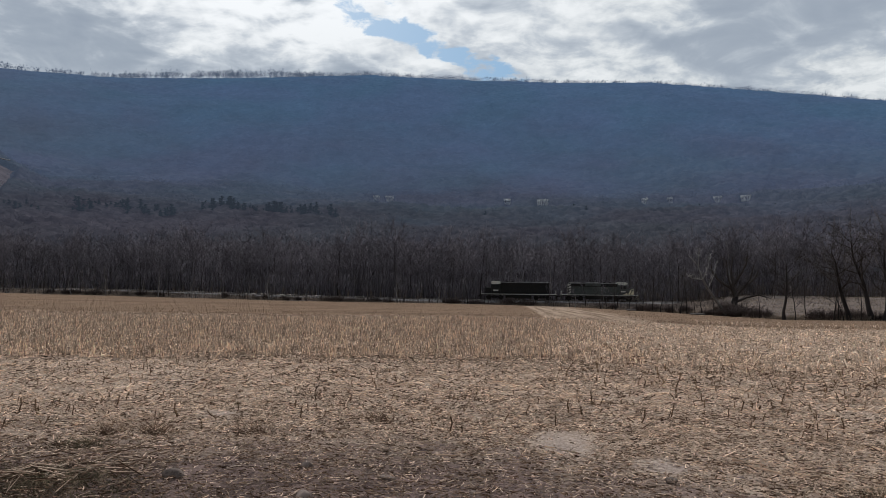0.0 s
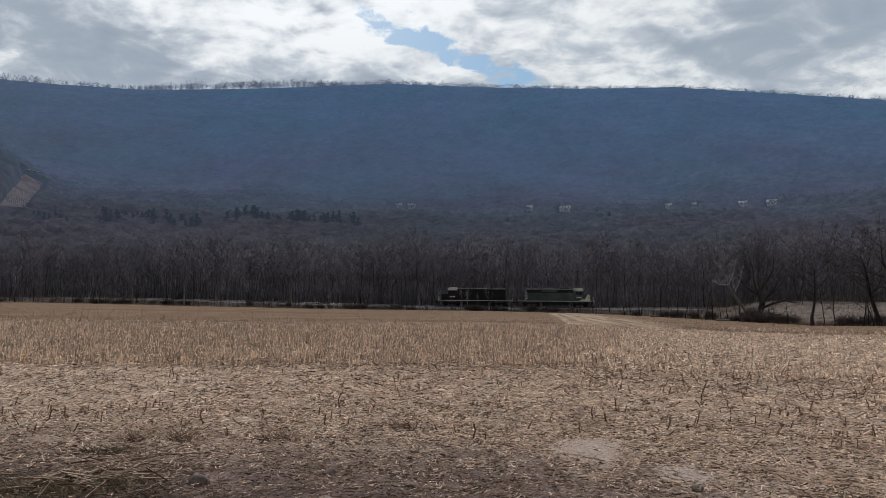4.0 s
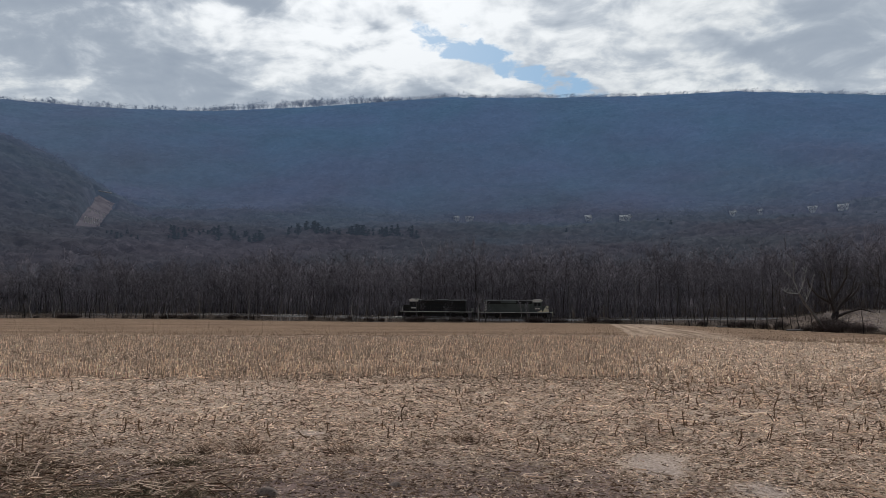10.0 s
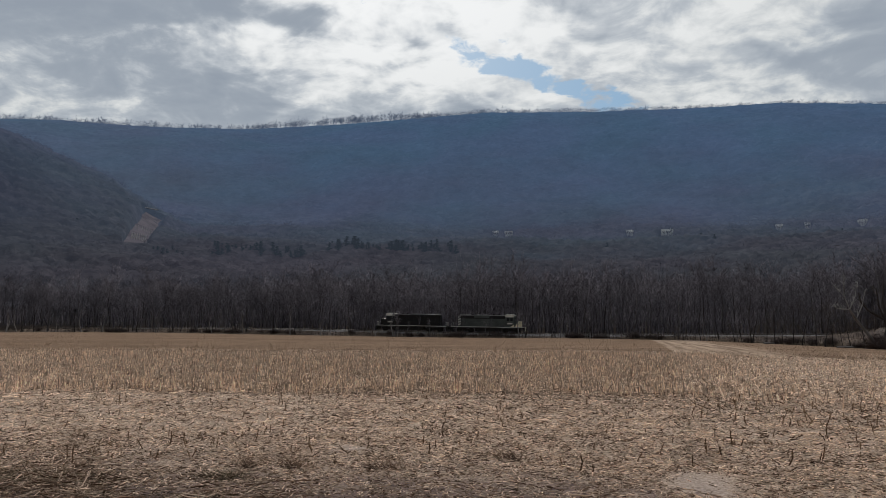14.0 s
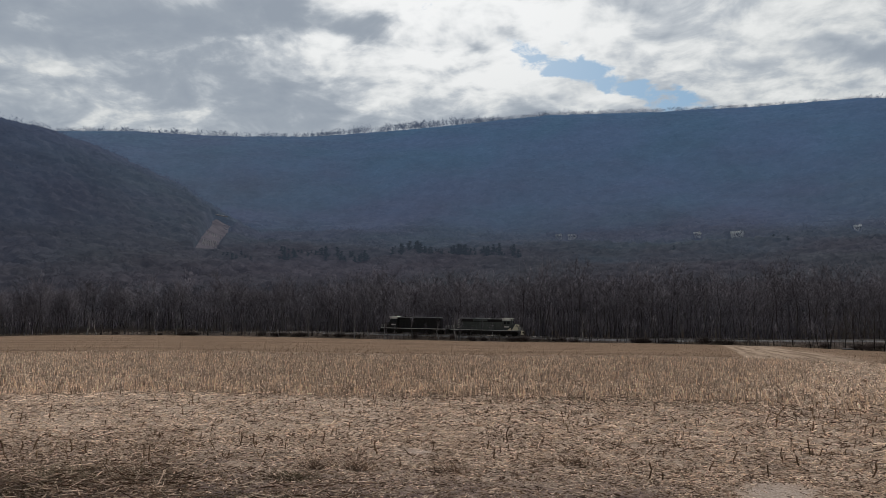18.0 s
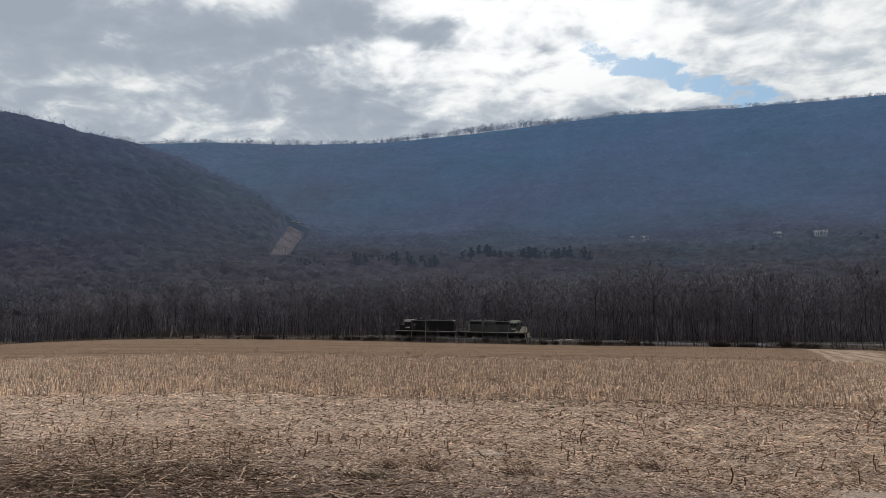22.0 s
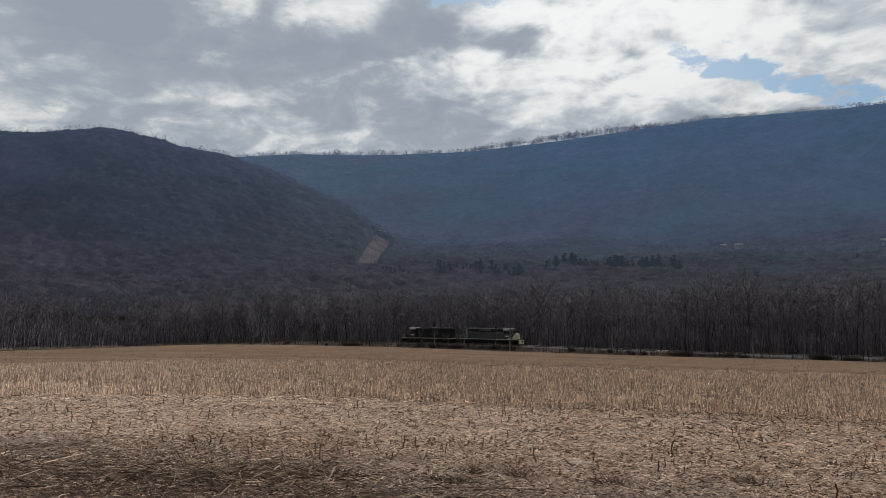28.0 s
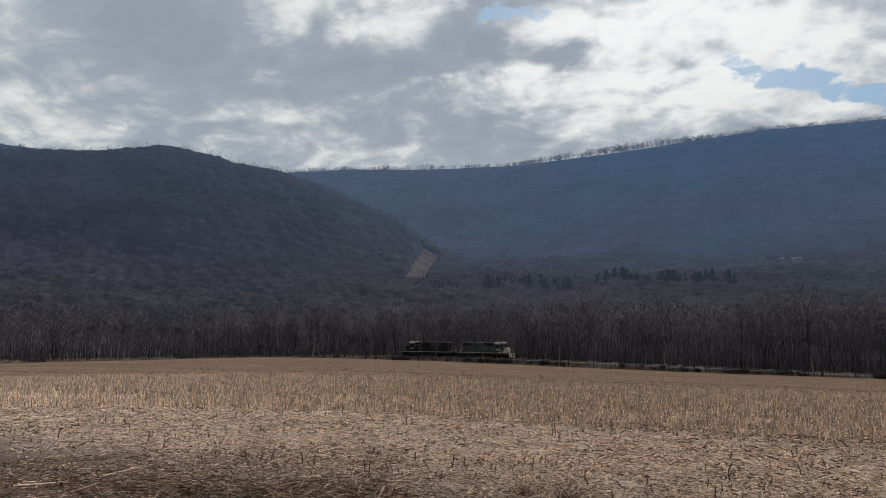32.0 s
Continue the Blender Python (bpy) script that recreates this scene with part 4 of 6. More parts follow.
# ---- the railway ----
def box_bm(bm, x0, x1, y0, y1, z0, z1, bevel=0.0):
    got = bmesh.ops.create_cube(bm, size=1.0)["verts"]
    for v in got:
        v.co = Vector(((x0 + x1) / 2 + v.co.x * (x1 - x0), (y0 + y1) / 2 + v.co.y * (y1 - y0), (z0 + z1) / 2 + v.co.z * (z1 - z0)))
    if bevel:
        edges = {e for v in got for e in v.link_edges}
        bmesh.ops.bevel(bm, geom=list(edges), offset=bevel, segments=2, affect="EDGES", profile=0.5)
    return got


def cyl_bm(bm, p, q, r, sides=12, r2=None):
    p, q = Vector(p), Vector(q)
    m = Matrix.Translation((p + q) / 2) @ (q - p).to_track_quat("Z", "Y").to_matrix().to_4x4()
    return bmesh.ops.create_cone(bm, cap_ends=True, segments=sides, radius1=r, radius2=r if r2 is None else r2, depth=(q - p).length, matrix=m)["verts"]


def bm_mesh(name, bm, mat):
    me = bpy.data.meshes.new(name)
    bm.to_mesh(me)
    bm.free()
    me.materials.append(mat)
    return me


RUST = material("rail_steel", (0.20, 0.17, 0.155), (0.11, 0.085, 0.072), 0.6, 0.4, scale=1, fine=10)
BALLAST = material("ballast", (0.300, 0.278, 0.268), (0.130, 0.118, 0.112), 0.95, scale=1.0, fine=6, bump=0.03)
SLEEPER = material("sleeper", (0.09, 0.075, 0.065), None, 0.9, scale=2, fine=12)


def build_track():
    ob = thing("railway_track", "single railway track on a grey gravel bed before the wood", "railway track", kind="structure")
    ss = np.arange(-150, 300, 6.0)
    profile = [(-3.0, -0.75), (-1.9, -0.22), (1.9, -0.22), (3.0, -0.75)]
    verts, faces = [], []
    for s in ss:
        for side, dz in profile:
            x, y = track_point(s, side)
            verts.append((x, y, track_z(s) + dz))
    for i in range(len(ss) - 1):
        for k in range(3):
            faces.append((i * 4 + k, i * 4 + k + 1, i * 4 + k + 5, i * 4 + k + 4))
    part("ballast_bed", mesh_of("ballast_bed", verts, faces, BALLAST), ob)
    for gauge in (-0.75, 0.75):
        pts = [(*track_point(s, gauge), float(track_z(s)) - 0.09) for s in ss]
        part("rail", mesh_of("rail", *sticks(pts[:-1], pts[1:], 0.075, 0.075, 4), RUST), ob, "worn steel rail")
    a, b = [], []
    for s in np.arange(-60, 180, 0.6):
        a.append((*track_point(s, -1.3), float(track_z(s)) - 0.2))
        b.append((*track_point(s, 1.3), float(track_z(s)) - 0.2))
    tagged(part("sleepers", mesh_of("sleepers", *sticks(a, b, 0.13, 0.13, 4), SLEEPER), ob), kind="stuff")


build_track()


# ---- the locomotives ----
BLACK = material("black_paint", (0.009, 0.009, 0.010), (0.015, 0.014, 0.013), 0.55, scale=0.5, fine=6)
GREY = material("grey_green_paint", (0.094, 0.104, 0.096), (0.056, 0.063, 0.058), 0.55, scale=0.4, fine=5)
WHITE = material("off_white_paint", (0.78, 0.75, 0.68), (0.56, 0.53, 0.47), 0.5, scale=0.8, fine=8)
CREAM = material("cream_paint", (0.88, 0.80, 0.58), (0.74, 0.66, 0.47), 0.5, scale=0.8, fine=8)
# roof colour paled to stand in for sky reflected along its edges
ROOF = material("sooty_glint_roof", (0.34, 0.33, 0.32), (0.18, 0.175, 0.17), 0.6, scale=0.6, fine=6)
IRON = material("running_gear", (0.014, 0.013, 0.012), (0.024, 0.020, 0.017), 0.8, scale=1.5, fine=10)
GLASS = material("cab_glass", (0.02, 0.022, 0.025), None, 0.08, scale=1, fine=4)
WHEEL_R = 0.51
AXLES = (-6.9, -4.15, 4.15, 6.9)


def locomotive(body, stripes, nose, label):
    """A four-axle hood locomotive; x runs towards its cab end, z from the rail's top."""
    ob = thing("locomotive", label, "locomotive", "train")

    def solid(name, mat, boxes, bevel=0.03, lab="", parent=ob):
        bm = bmesh.new()
        for b in boxes:
            box_bm(bm, *b, bevel)
        return part(name, bm_mesh(name, bm, mat), parent, lab)

    solid("underframe", IRON, [(-8.7, 8.7, -1.45, 1.45, 1.05, 1.30)], 0.02)
    for y in (-1.47, 1.47):
        solid("sill_stripe", WHITE, [(-8.7, 8.7, y - 0.02, y + 0.02, 1.22, 1.36)], 0.0, "dirty white sill stripe")
    solid("walkway", IRON, [(-8.7, 8.7, -1.44, 1.44, 1.30, 1.345)], 0.0)
    solid("fuel_tank", IRON, [(-3.0, 3.0, -1.3, 1.3, 0.30, 1.05)], 0.12)
    # long hood with its upper ducts and doors
    solid("long_hood", body, [(-7.05, 4.2, -0.92, 0.92, 1.34, 3.95)], 0.10)
    doors = [(x, x + 0.86, s * 0.925 - 0.012, s * 0.925 + 0.012, 1.55, 3.2) for x in np.arange(-6.8, 3.4, 0.9) for s in (-1, 1)]
    for d in doors:
        solid("hood_door", body, [d], 0.0)
    for x0, x1 in ((-6.9, -4.2), (1.6, 4.0)):
        for s in (-1, 1):
            bm = bmesh.new()
            for k in range(7):
                z = 3.3 + k * 0.08
                box_bm(bm, x0, x1, s * 0.93 - 0.02, s * 0.93 + 0.02, z, z + 0.045)
            part("air_intake", bm_mesh("air_intake", bm, IRON), ob)
    solid("dynamic_brake_blister", body, [(-3.2, 0.4, -1.08, 1.08, 3.35, 4.02)], 0.12)
    # wide raised slab shows a pale side, imitating the reflected sky line
    solid("hood_roof", ROOF, [(-7.05, 4.2, -0.93, 0.93, 3.93, 4.07)], 0.03, "sooty hood roof, paled to imitate sky reflection")
    for x in (-6.2, -4.8, -2.2, -0.8):
        bm = bmesh.new()
        cyl_bm(bm, (x, 0, 4.0), (x, 0, 4.20), 0.62, 20, 0.58)
        part("roof_fan", bm_mesh("roof_fan", bm, ROOF), ob)
    for x in (1.3, 2.6):
        bm = bmesh.new()
        cyl_bm(bm, (x, 0, 4.0), (x, 0, 4.32), 0.22, 12, 0.20)
        part("exhaust_stack", bm_mesh("exhaust_stack", bm, IRON), ob)
    # cab
    cab = solid("cab", body, [(4.2, 6.3, -1.42, 1.42, 1.34, 4.02)], 0.08)
    roof = bmesh.new()
    box_bm(roof, 4.05, 6.45, -1.46, 1.46, 4.02, 4.16, 0.06)
    box_bm(roof, 4.4, 6.1, -0.9, 0.9, 4.14, 4.30, 0.07)
    part("cab_roof", bm_mesh("cab_roof", roof, WHITE), cab, "pale cab roof")
    for s in (-1, 1):
        for x0 in (4.55, 5.35):
            solid("side_window", GLASS, [(x0, x0 + 0.65, s * 1.425 - 0.01, s * 1.425 + 0.01, 2.75, 3.45)], 0.0, parent=cab)
        solid("windscreen", GLASS, [(6.29, 6.315, s * 1.05 - 0.28, s * 1.05 + 0.28, 2.85, 3.55)], 0.0, parent=cab)
        solid("number_panel", WHITE, [(4.7, 5.9, s * 1.425 - 0.012, s * 1.425 + 0.012, 2.0, 2.3)], 0.0, "pale lettering panel", cab)
    for s in (-1, 1):
        solid("roof_fascia", WHITE, [(4.22, 6.28, s * 1.43 - 0.015, s * 1.43 + 0.015, 3.62, 4.02)], 0.0, "pale band below the cab roof", cab)
    hood = bmesh.new()
    box_bm(hood, 6.3, 7.9, -0.95, 0.95, 1.34, 2.85, 0.14)
    part("short_hood", bm_mesh("short_hood", hood, body), ob)
    if nose is not BLACK:
        tri = bmesh.new()
        for s in (-1, 1):
            for shape, y in ((((6.34, 1.36), (7.90, 1.36), (7.90, 2.80), (7.30, 2.80)), 0.955), (((5.3, 1.36), (6.29, 1.36), (6.29, 1.90)), 1.425)):
                inner, outer = ([tri.verts.new((px, s * (y + d), pz)) for px, pz in shape] for d in (0.0, 0.02))
                tri.faces.new(outer)
                for k in range(len(shape)):
                    tri.faces.new((inner[k], inner[k - 1], outer[k - 1], outer[k]))
        box_bm(tri, 7.895, 7.92, -0.85, 0.85, 1.45, 2.72)
        bmesh.ops.recalc_face_normals(tri, faces=tri.faces[:])
        part("nose_chevron", bm_mesh("nose_chevron", tri, nose), ob, "cream nose chevron")
    if stripes:
        for k in range(4):
            for s in (-1, 1):
                bm = bmesh.new()
                z = 1.55 + k * 0.6
                v = [bm.verts.new(p) for p in ((-7.06, s * 0.94, z), (-7.06, s * 0.94, z + 0.34), (-6.45, s * 0.94, z + 0.60), (-6.45, s * 0.94, z + 0.26))]
                bm.faces.new(v)
                bmesh.ops.solidify(bm, geom=bm.faces[:], thickness=0.01)
                part("hood_stripe", bm_mesh("hood_stripe", bm, WHITE), ob, "white slanted warning stripe")
        for s in (-1, 1):
            solid("upper_band", BLACK, [(-6.4, 4.1, s * 0.945 - 0.008, s * 0.945 + 0.008, 3.22, 3.86)], 0.0, "black upper side band")
    for s in (-1, 1):
        rail = bmesh.new()
        for x in np.arange(-8.4, 4.2, 1.25):
            cyl_bm(rail, (x, s * 1.4, 1.34), (x, s * 1.4, 2.3), 0.018, 6)
        cyl_bm(rail, (-8.4, s * 1.4, 2.3), (4.15, s * 1.4, 2.3), 0.018, 6)
        for x in (6.6, 8.4):
            cyl_bm(rail, (x, s * 1.4, 1.34), (x, s * 1.4, 2.3), 0.018, 6)
        cyl_bm(rail, (6.6, s * 1.4, 2.3), (8.4, s * 1.4, 2.3), 0.018, 6)
        part("handrail", bm_mesh("handrail", rail, body), ob)
        for e in (-1, 1):
            steps = bmesh.new()
            for k in range(4):
                box_bm(steps, e * 8.65 - 0.15, e * 8.65 + 0.15, s * 1.25 - 0.2, s * 1.25 + 0.2, 0.35 + k * 0.25, 0.39 + k * 0.25)
            box_bm(steps, e * 8.65 - 0.17, e * 8.65 - 0.14, s * 1.25 - 0.22, s * 1.25 + 0.22, 0.35, 1.3)
            part("corner_steps", bm_mesh("corner_steps", steps, IRON), ob)
    for e in (-1, 1):
        solid("pilot", IRON if e < 0 else nose, [(e * 8.75 - 0.06, e * 8.75 + 0.06, -1.4, 1.4, 0.25, 1.3)], 0.03)
        bm = bmesh.new()
        box_bm(bm, min(e * 8.7, e * 9.1), max(e * 8.7, e * 9.1), -0.12, 0.12, 0.75, 1.0, 0.03)
        box_bm(bm, e * 9.1 - 0.14, e * 9.1 + 0.14, -0.2, 0.2, 0.68, 1.06, 0.05)
        part("coupler", bm_mesh("coupler", bm, IRON), ob)
        for a, b in ((-1.2, -0.5), (0.5, 1.2)):
            rail = bmesh.new()
            for y in (a, b):
                cyl_bm(rail, (e * 8.6, y, 1.34), (e * 8.6, y, 2.2), 0.022, 6)
            cyl_bm(rail, (e * 8.6, a, 2.2), (e * 8.6, b, 2.2), 0.022, 6)
            part("end_rail", bm_mesh("end_rail", rail, WHITE), ob)
        truck = bmesh.new()
        for s in (-1, 1):
            box_bm(truck, e * 5.52 - 1.95, e * 5.52 + 1.95, s * 1.02 - 0.10, s * 1.02 + 0.10, 0.55, 0.82, 0.04)
            box_bm(truck, e * 5.52 - 0.6, e * 5.52 + 0.6, s * 1.02 - 0.13, s * 1.02 + 0.13, 0.35, 0.75, 0.05)
            for dx in (-1.375, 1.375):
                box_bm(truck, e * 5.52 + dx - 0.2, e * 5.52 + dx + 0.2, s * 1.08 - 0.12, s * 1.08 + 0.12, 0.34, 0.72, 0.04)
        box_bm(truck, e * 5.52 - 0.5, e * 5.52 + 0.5, -1.0, 1.0, 0.6, 0.95, 0.04)
        part("truck_frame", bm_mesh("truck_frame", truck, IRON), ob)
    lamp = bmesh.new()
    for y in (-0.14, 0.14):
        cyl_bm(lamp, (6.28, y, 3.78), (6.36, y, 3.78), 0.12, 14)
    part("headlight", bm_mesh("headlight", lamp, WHITE), ob, "unlit twin headlight")
    horn = bmesh.new()
    for y in (-0.15, 0.0, 0.15):
        cyl_bm(horn, (4.9, y, 4.42), (5.45, y, 4.44), 0.03, 8, 0.09)
    cyl_bm(horn, (5.0, 0, 4.25), (5.0, 0, 4.42), 0.03, 6)
    part("horn", bm_mesh("horn", horn, IRON), ob)
    for x in AXLES:
        wheel = bmesh.new()
        for s in (-1, 1):
            cyl_bm(wheel, (0, s * 0.72, 0), (0, s * 0.84, 0), WHEEL_R, 20)
            cyl_bm(wheel, (0, s * 0.69, 0), (0, s * 0.72, 0), WHEEL_R + 0.03, 20)
            for k in range(5):
                a = 2 * math.pi * k / 5
                box_bm(wheel, 0.26 * math.cos(a) - 0.04, 0.26 * math.cos(a) + 0.04, s * 0.84 - 0.01, s * 0.84 + 0.01, 0.26 * math.sin(a) - 0.04, 0.26 * math.sin(a) + 0.04)
        cyl_bm(wheel, (0, -0.7, 0), (0, 0.7, 0), 0.09, 10)
        w = part("wheelset", bm_mesh("wheelset", wheel, IRON), ob)
        w.location = (x, 0, WHEEL_R)
    return ob


leader = locomotive(BLACK, False, BLACK, "black road locomotive with pale cab roof and white sill, leading")
trailer = locomotive(GREY, True, CREAM, "weathered grey-green locomotive with cream nose, trailing backwards")


def train_place(t):
    return -17.6 + 3.82 * t + 0.0038 * t * t + 0.0125 * max(t - 20.0, 0.0) ** 2


def train_pose(s, forward):
    x, y = track_point(s)
    z0, z1 = float(track_z(s - 5.5)), float(track_z(s + 5.5))
    tilt = math.degrees(math.atan2(z1 - z0, 11.0))
    (xa, ya), (xb, yb) = track_point(s - 5.5), track_point(s + 5.5)
    yaw = math.degrees(math.atan2(yb - ya, xb - xa))
    if not forward:
        return pose(x, y, (z0 + z1) / 2, 0, tilt, yaw + 180)
    return pose(x, y, (z0 + z1) / 2, 0, -tilt, yaw)


def motions():
    """The train rolls by; its wheels turn with it."""
    times = [k * 1.0 for k in range(33)]
    walk(leader, [(t, train_pose(train_place(t) + 9.0, True)) for t in times])
    walk(trailer, [(t, train_pose(train_place(t) - 9.55, False)) for t in times])
    ticks = [k * 0.15 for k in range(int(32 / 0.15) + 1)] + [32.0]
    for unit, sign in ((leader, 1), (trailer, -1)):
        for w in [c for c in unit.children if c.name.startswith("wheelset")]:
            x = w.location.x
            walk(w, [(t, pose(x, 0, WHEEL_R, 0, sign * math.degrees((train_place(t) - train_place(0)) / WHEEL_R), 0)) for t in ticks])


# ---- the stubble field ----
def ribbons(x, y, z, ang, length, width, lift, bend):
    """Flat curled leaves and husks: two quads each."""
    c, s = np.cos(ang), np.sin(ang)
    rows = []
    for f, up in ((-0.5, 0.0), (0.0, 1.0), (0.5, 0.25)):
        cx = x + c * length * f - s * bend * up
        cy = y + s * length * f + c * bend * up
        cz = z + 0.006 + lift * up
        for w, dz in ((-0.5, 0.0), (0.5, 0.004)):
            rows.append(np.stack([cx - s * width * w, cy + c * width * w, cz + dz], -1))
    verts = np.stack(rows, 1).reshape(-1, 3)
    quad = np.array([[0, 1, 3, 2], [2, 3, 5, 4]])[None]
    return verts, (np.arange(len(x))[:, None, None] * 6 + quad).reshape(-1, 4)


def wedge(rng, count, az0, az1, r0, r1, power=1.0):
    """Places over a sector, denser near the eye."""
    az = np.radians(rng.uniform(az0, az1, count))
    r = r0 * (r1 / r0) ** (rng.random(count) ** power)
    return r * np.sin(az), r * np.cos(az)


def littered(x, y, rng):
    """False where the soil lies bare."""
    ok = np.ones(len(x), bool)
    for px, py, wide, deep in BARE:
        d = ((x - px) / wide) ** 2 + ((y - py) / deep) ** 2
        ok &= d > 0.15 + 1.1 * rng.random(len(x))
    return ok


def lying(rng, x, y, z, long0, long1, thick, size=1.0, steep=0.10, torn=False):
    n = len(x)
    ang = rng.uniform(0, math.pi, n)
    length = rng.uniform(long0, long1, n) * rng.uniform(0.5, 1, n) * size
    tilt = rng.normal(0, steep, n)
    d = np.stack([np.cos(ang), np.sin(ang), tilt], -1) * length[:, None] / 2
    c = np.stack([x, y, z + 0.008 + np.abs(tilt) * length / 2 + rng.random(n) * 0.025], -1)
    rad = thick * rng.uniform(0.5, 1.9, n) * rng.uniform(0.7, 1.2, n)
    if torn:  # split ends that run to a point
        v, f = spikes(c - d, c + d, rad * 1.3)
        return v, f
    v, f = sticks(c - d, c + d, rad, rad * 0.8, 3)
    return v, f


def build_litter():
    rng = np.random.default_rng(31)
    for name, mat, count, thick, seed in (("straw_litter", STRAW, 84000, 0.0052, 1), ("dark_litter", STRAW_DARK, 33000, 0.0046, 2)):
        x, y = wedge(rng, count, -66, 38, 3.6, 24, 0.50)
        keep = rng.random(count) < np.clip((y + 0.7 * np.maximum(x, 0) - 6.0) / 2.8, 0.05 if mat is STRAW else 0.45, 1)
        patch = np.array([noise.noise(Vector((a * 1.3, b * 0.9, seed))) for a, b in zip(x, y)])
        keep &= rng.random(count) < np.clip(0.78 + 0.7 * patch, 0.4, 1)
        keep &= littered(x, y, rng) | (rng.random(count) < 0.12)
        x, y = x[keep], y[keep]
        z = soil(x, y)
        size = np.clip(np.hypot(x, y) / 12, 0.5, 1.1) * np.where(x < -5, 0.85, 1.0)
        a = lying(rng, x, y, z, 0.04, 0.16, thick * size, size, 0.24)
        pick = rng.random(len(x)) < 0.42
        n = pick.sum()
        b = ribbons(x[pick] + rng.normal(0, 0.1, n), y[pick] + rng.normal(0, 0.1, n), z[pick], rng.uniform(0, 6.283, n), rng.uniform(0.06, 0.24, n) * size[pick], rng.uniform(0.007, 0.02, n) * size[pick], rng.uniform(0.0, 0.022, n), rng.normal(0, 0.03, n))
        label = "flattened pale corn straw and husks littering the soil" if mat is STRAW else "dark weathered corn stalks and leaves littering the soil"
        tagged(new(name, mesh_of(name, *joined([a, b]), mat)), label, "straw", kind="stuff")
    # crumbs of straw and chaff on the bare soil
    wild = np.radians(rng.uniform(-66, -33, 13000)), rng.uniform(6.5, 12.5, 13000)
    rough = wild[1] * np.sin(wild[0]), wild[1] * np.cos(wild[0])
    for name, mat, count in (("chaff", CHAFF, 24000), ("dark_chaff", STRAW_DARK, 28000)):
        x, y = wedge(rng, count, -66, 38, 3.6, 11.5, 0.75)
        x, y = np.concatenate([x, rough[0]]), np.concatenate([y, rough[1]])
        count = len(x)
        ok = littered(x, y, rng) & ((rng.random(count) < 0.45) | (y > 6.0) | (mat is STRAW_DARK))
        x, y = x[ok], y[ok]
        v, f = lying(rng, x, y, soil(x, y), 0.02, 0.13, 0.0034, torn=True)
        tagged(new(name, mesh_of(name, v, f, mat)), "short crumbs of straw and chaff on bare soil", "straw", kind="stuff")
    # long fallen stalks
    x, y = wedge(rng, 700, -66, 38, 9.0, 30, 0.8)
    nx, ny = wedge(rng, 300, -2, 38, 7.0, 15, 0.7)
    x, y = np.concatenate([x, nx]), np.concatenate([y, ny])
    v, f = lying(rng, x, y, soil(x, y), 0.25, 0.65, np.where(np.arange(len(x)) < 700, 0.0052, 0.0062), np.where(np.arange(len(x)) < 700, 1.0, 0.62))
    tagged(new("fallen_stalks", mesh_of("fallen_stalks", v, f, STRAW)), "long pale fallen corn stalks lying on the litter", "straw", kind="stuff")


def build_withered_grass():
    """Short wiry growth and torn straw on the bare soil by the path."""
    rng = np.random.default_rng(36)
    for name, mat, count, label in (("withered_grass", WITHERED, 34000, "short withered grass and weeds on bare soil"), ("green_weeds", GRASS, 5000, "low dull green winter weeds on bare soil")):
        x, y = wedge(rng, count, -66, 38, 3.4, 10.0, 0.7)
        patch = np.array([noise.noise(Vector((a * 0.8, b * 1.1, 9))) + 0.5 * noise.noise(Vector((a * 3, b * 3, 4))) for a, b in zip(x, y)])
        ok = patch > (-0.05 if mat is WITHERED else 0.1)
        ok &= (rng.random(count) < np.clip(0.45 - x * 0.13, 0.2, 1)) & littered(x, y, rng)
        x, y = x[ok], y[ok]
        n = len(x)
        a = np.stack([x, y, soil(x, y) - 0.005], -1)
        b = a + np.stack([rng.normal(0, 0.045, n), rng.normal(0, 0.045, n), rng.uniform(0.008, 0.06, n)], -1)
        tagged(new(name, mesh_of(name, *spikes(a, b, np.full(n, 0.0030)), mat)), label, "grass", kind="stuff")


WITHERED = material("withered_blades", (0.30, 0.225, 0.165), (0.11, 0.083, 0.066), 0.9, scale=2, fine=30, island=1.1)


def stalks(rng, x, y, high0, high1, thick, lean=0.10):
    n = len(x)
    z = soil(x, y)
    h = rng.uniform(high0, high1, n)
    a = np.stack([x, y, z - 0.02], -1)
    b = a + np.stack([rng.normal(0, lean, n) * h, rng.normal(0, lean, n) * h, h], -1)
    v, f = sticks(a, b, thick * rng.uniform(0.8, 1.3, n), thick * rng.uniform(0.6, 1.0, n), 3)
    return (v, f), a, b


def shreds(rng, a, b, count, long0, long1, wide):
    """Torn leaves that hang or stick out from the stalks."""
    who = rng.integers(0, len(a), count)
    f = rng.uniform(0.25, 1.0, count)[:, None]
    root = a[who] + (b[who] - a[who]) * f
    ang, length = rng.uniform(0, 6.283, count), rng.uniform(long0, long1, count)
    up = rng.uniform(-0.6, 0.9, count)
    way = np.stack([np.cos(ang), np.sin(ang), up], -1) * length[:, None]
    side = np.stack([-np.sin(ang), np.cos(ang), 0 * ang], -1) * wide
    mid = root + way * 0.55 + np.array((0, 0, 0.02))
    tip = root + way * np.array((1, 1, 0.5))
    rows = [root - side, root + side, mid - side, mid + side, tip - side * 0.3, tip + side * 0.3]
    verts = np.stack(rows, 1).reshape(-1, 3)
    quad = np.array([[0, 1, 3, 2], [2, 3, 5, 4]])[None]
    return verts, (np.arange(count)[:, None, None] * 6 + quad).reshape(-1, 4)


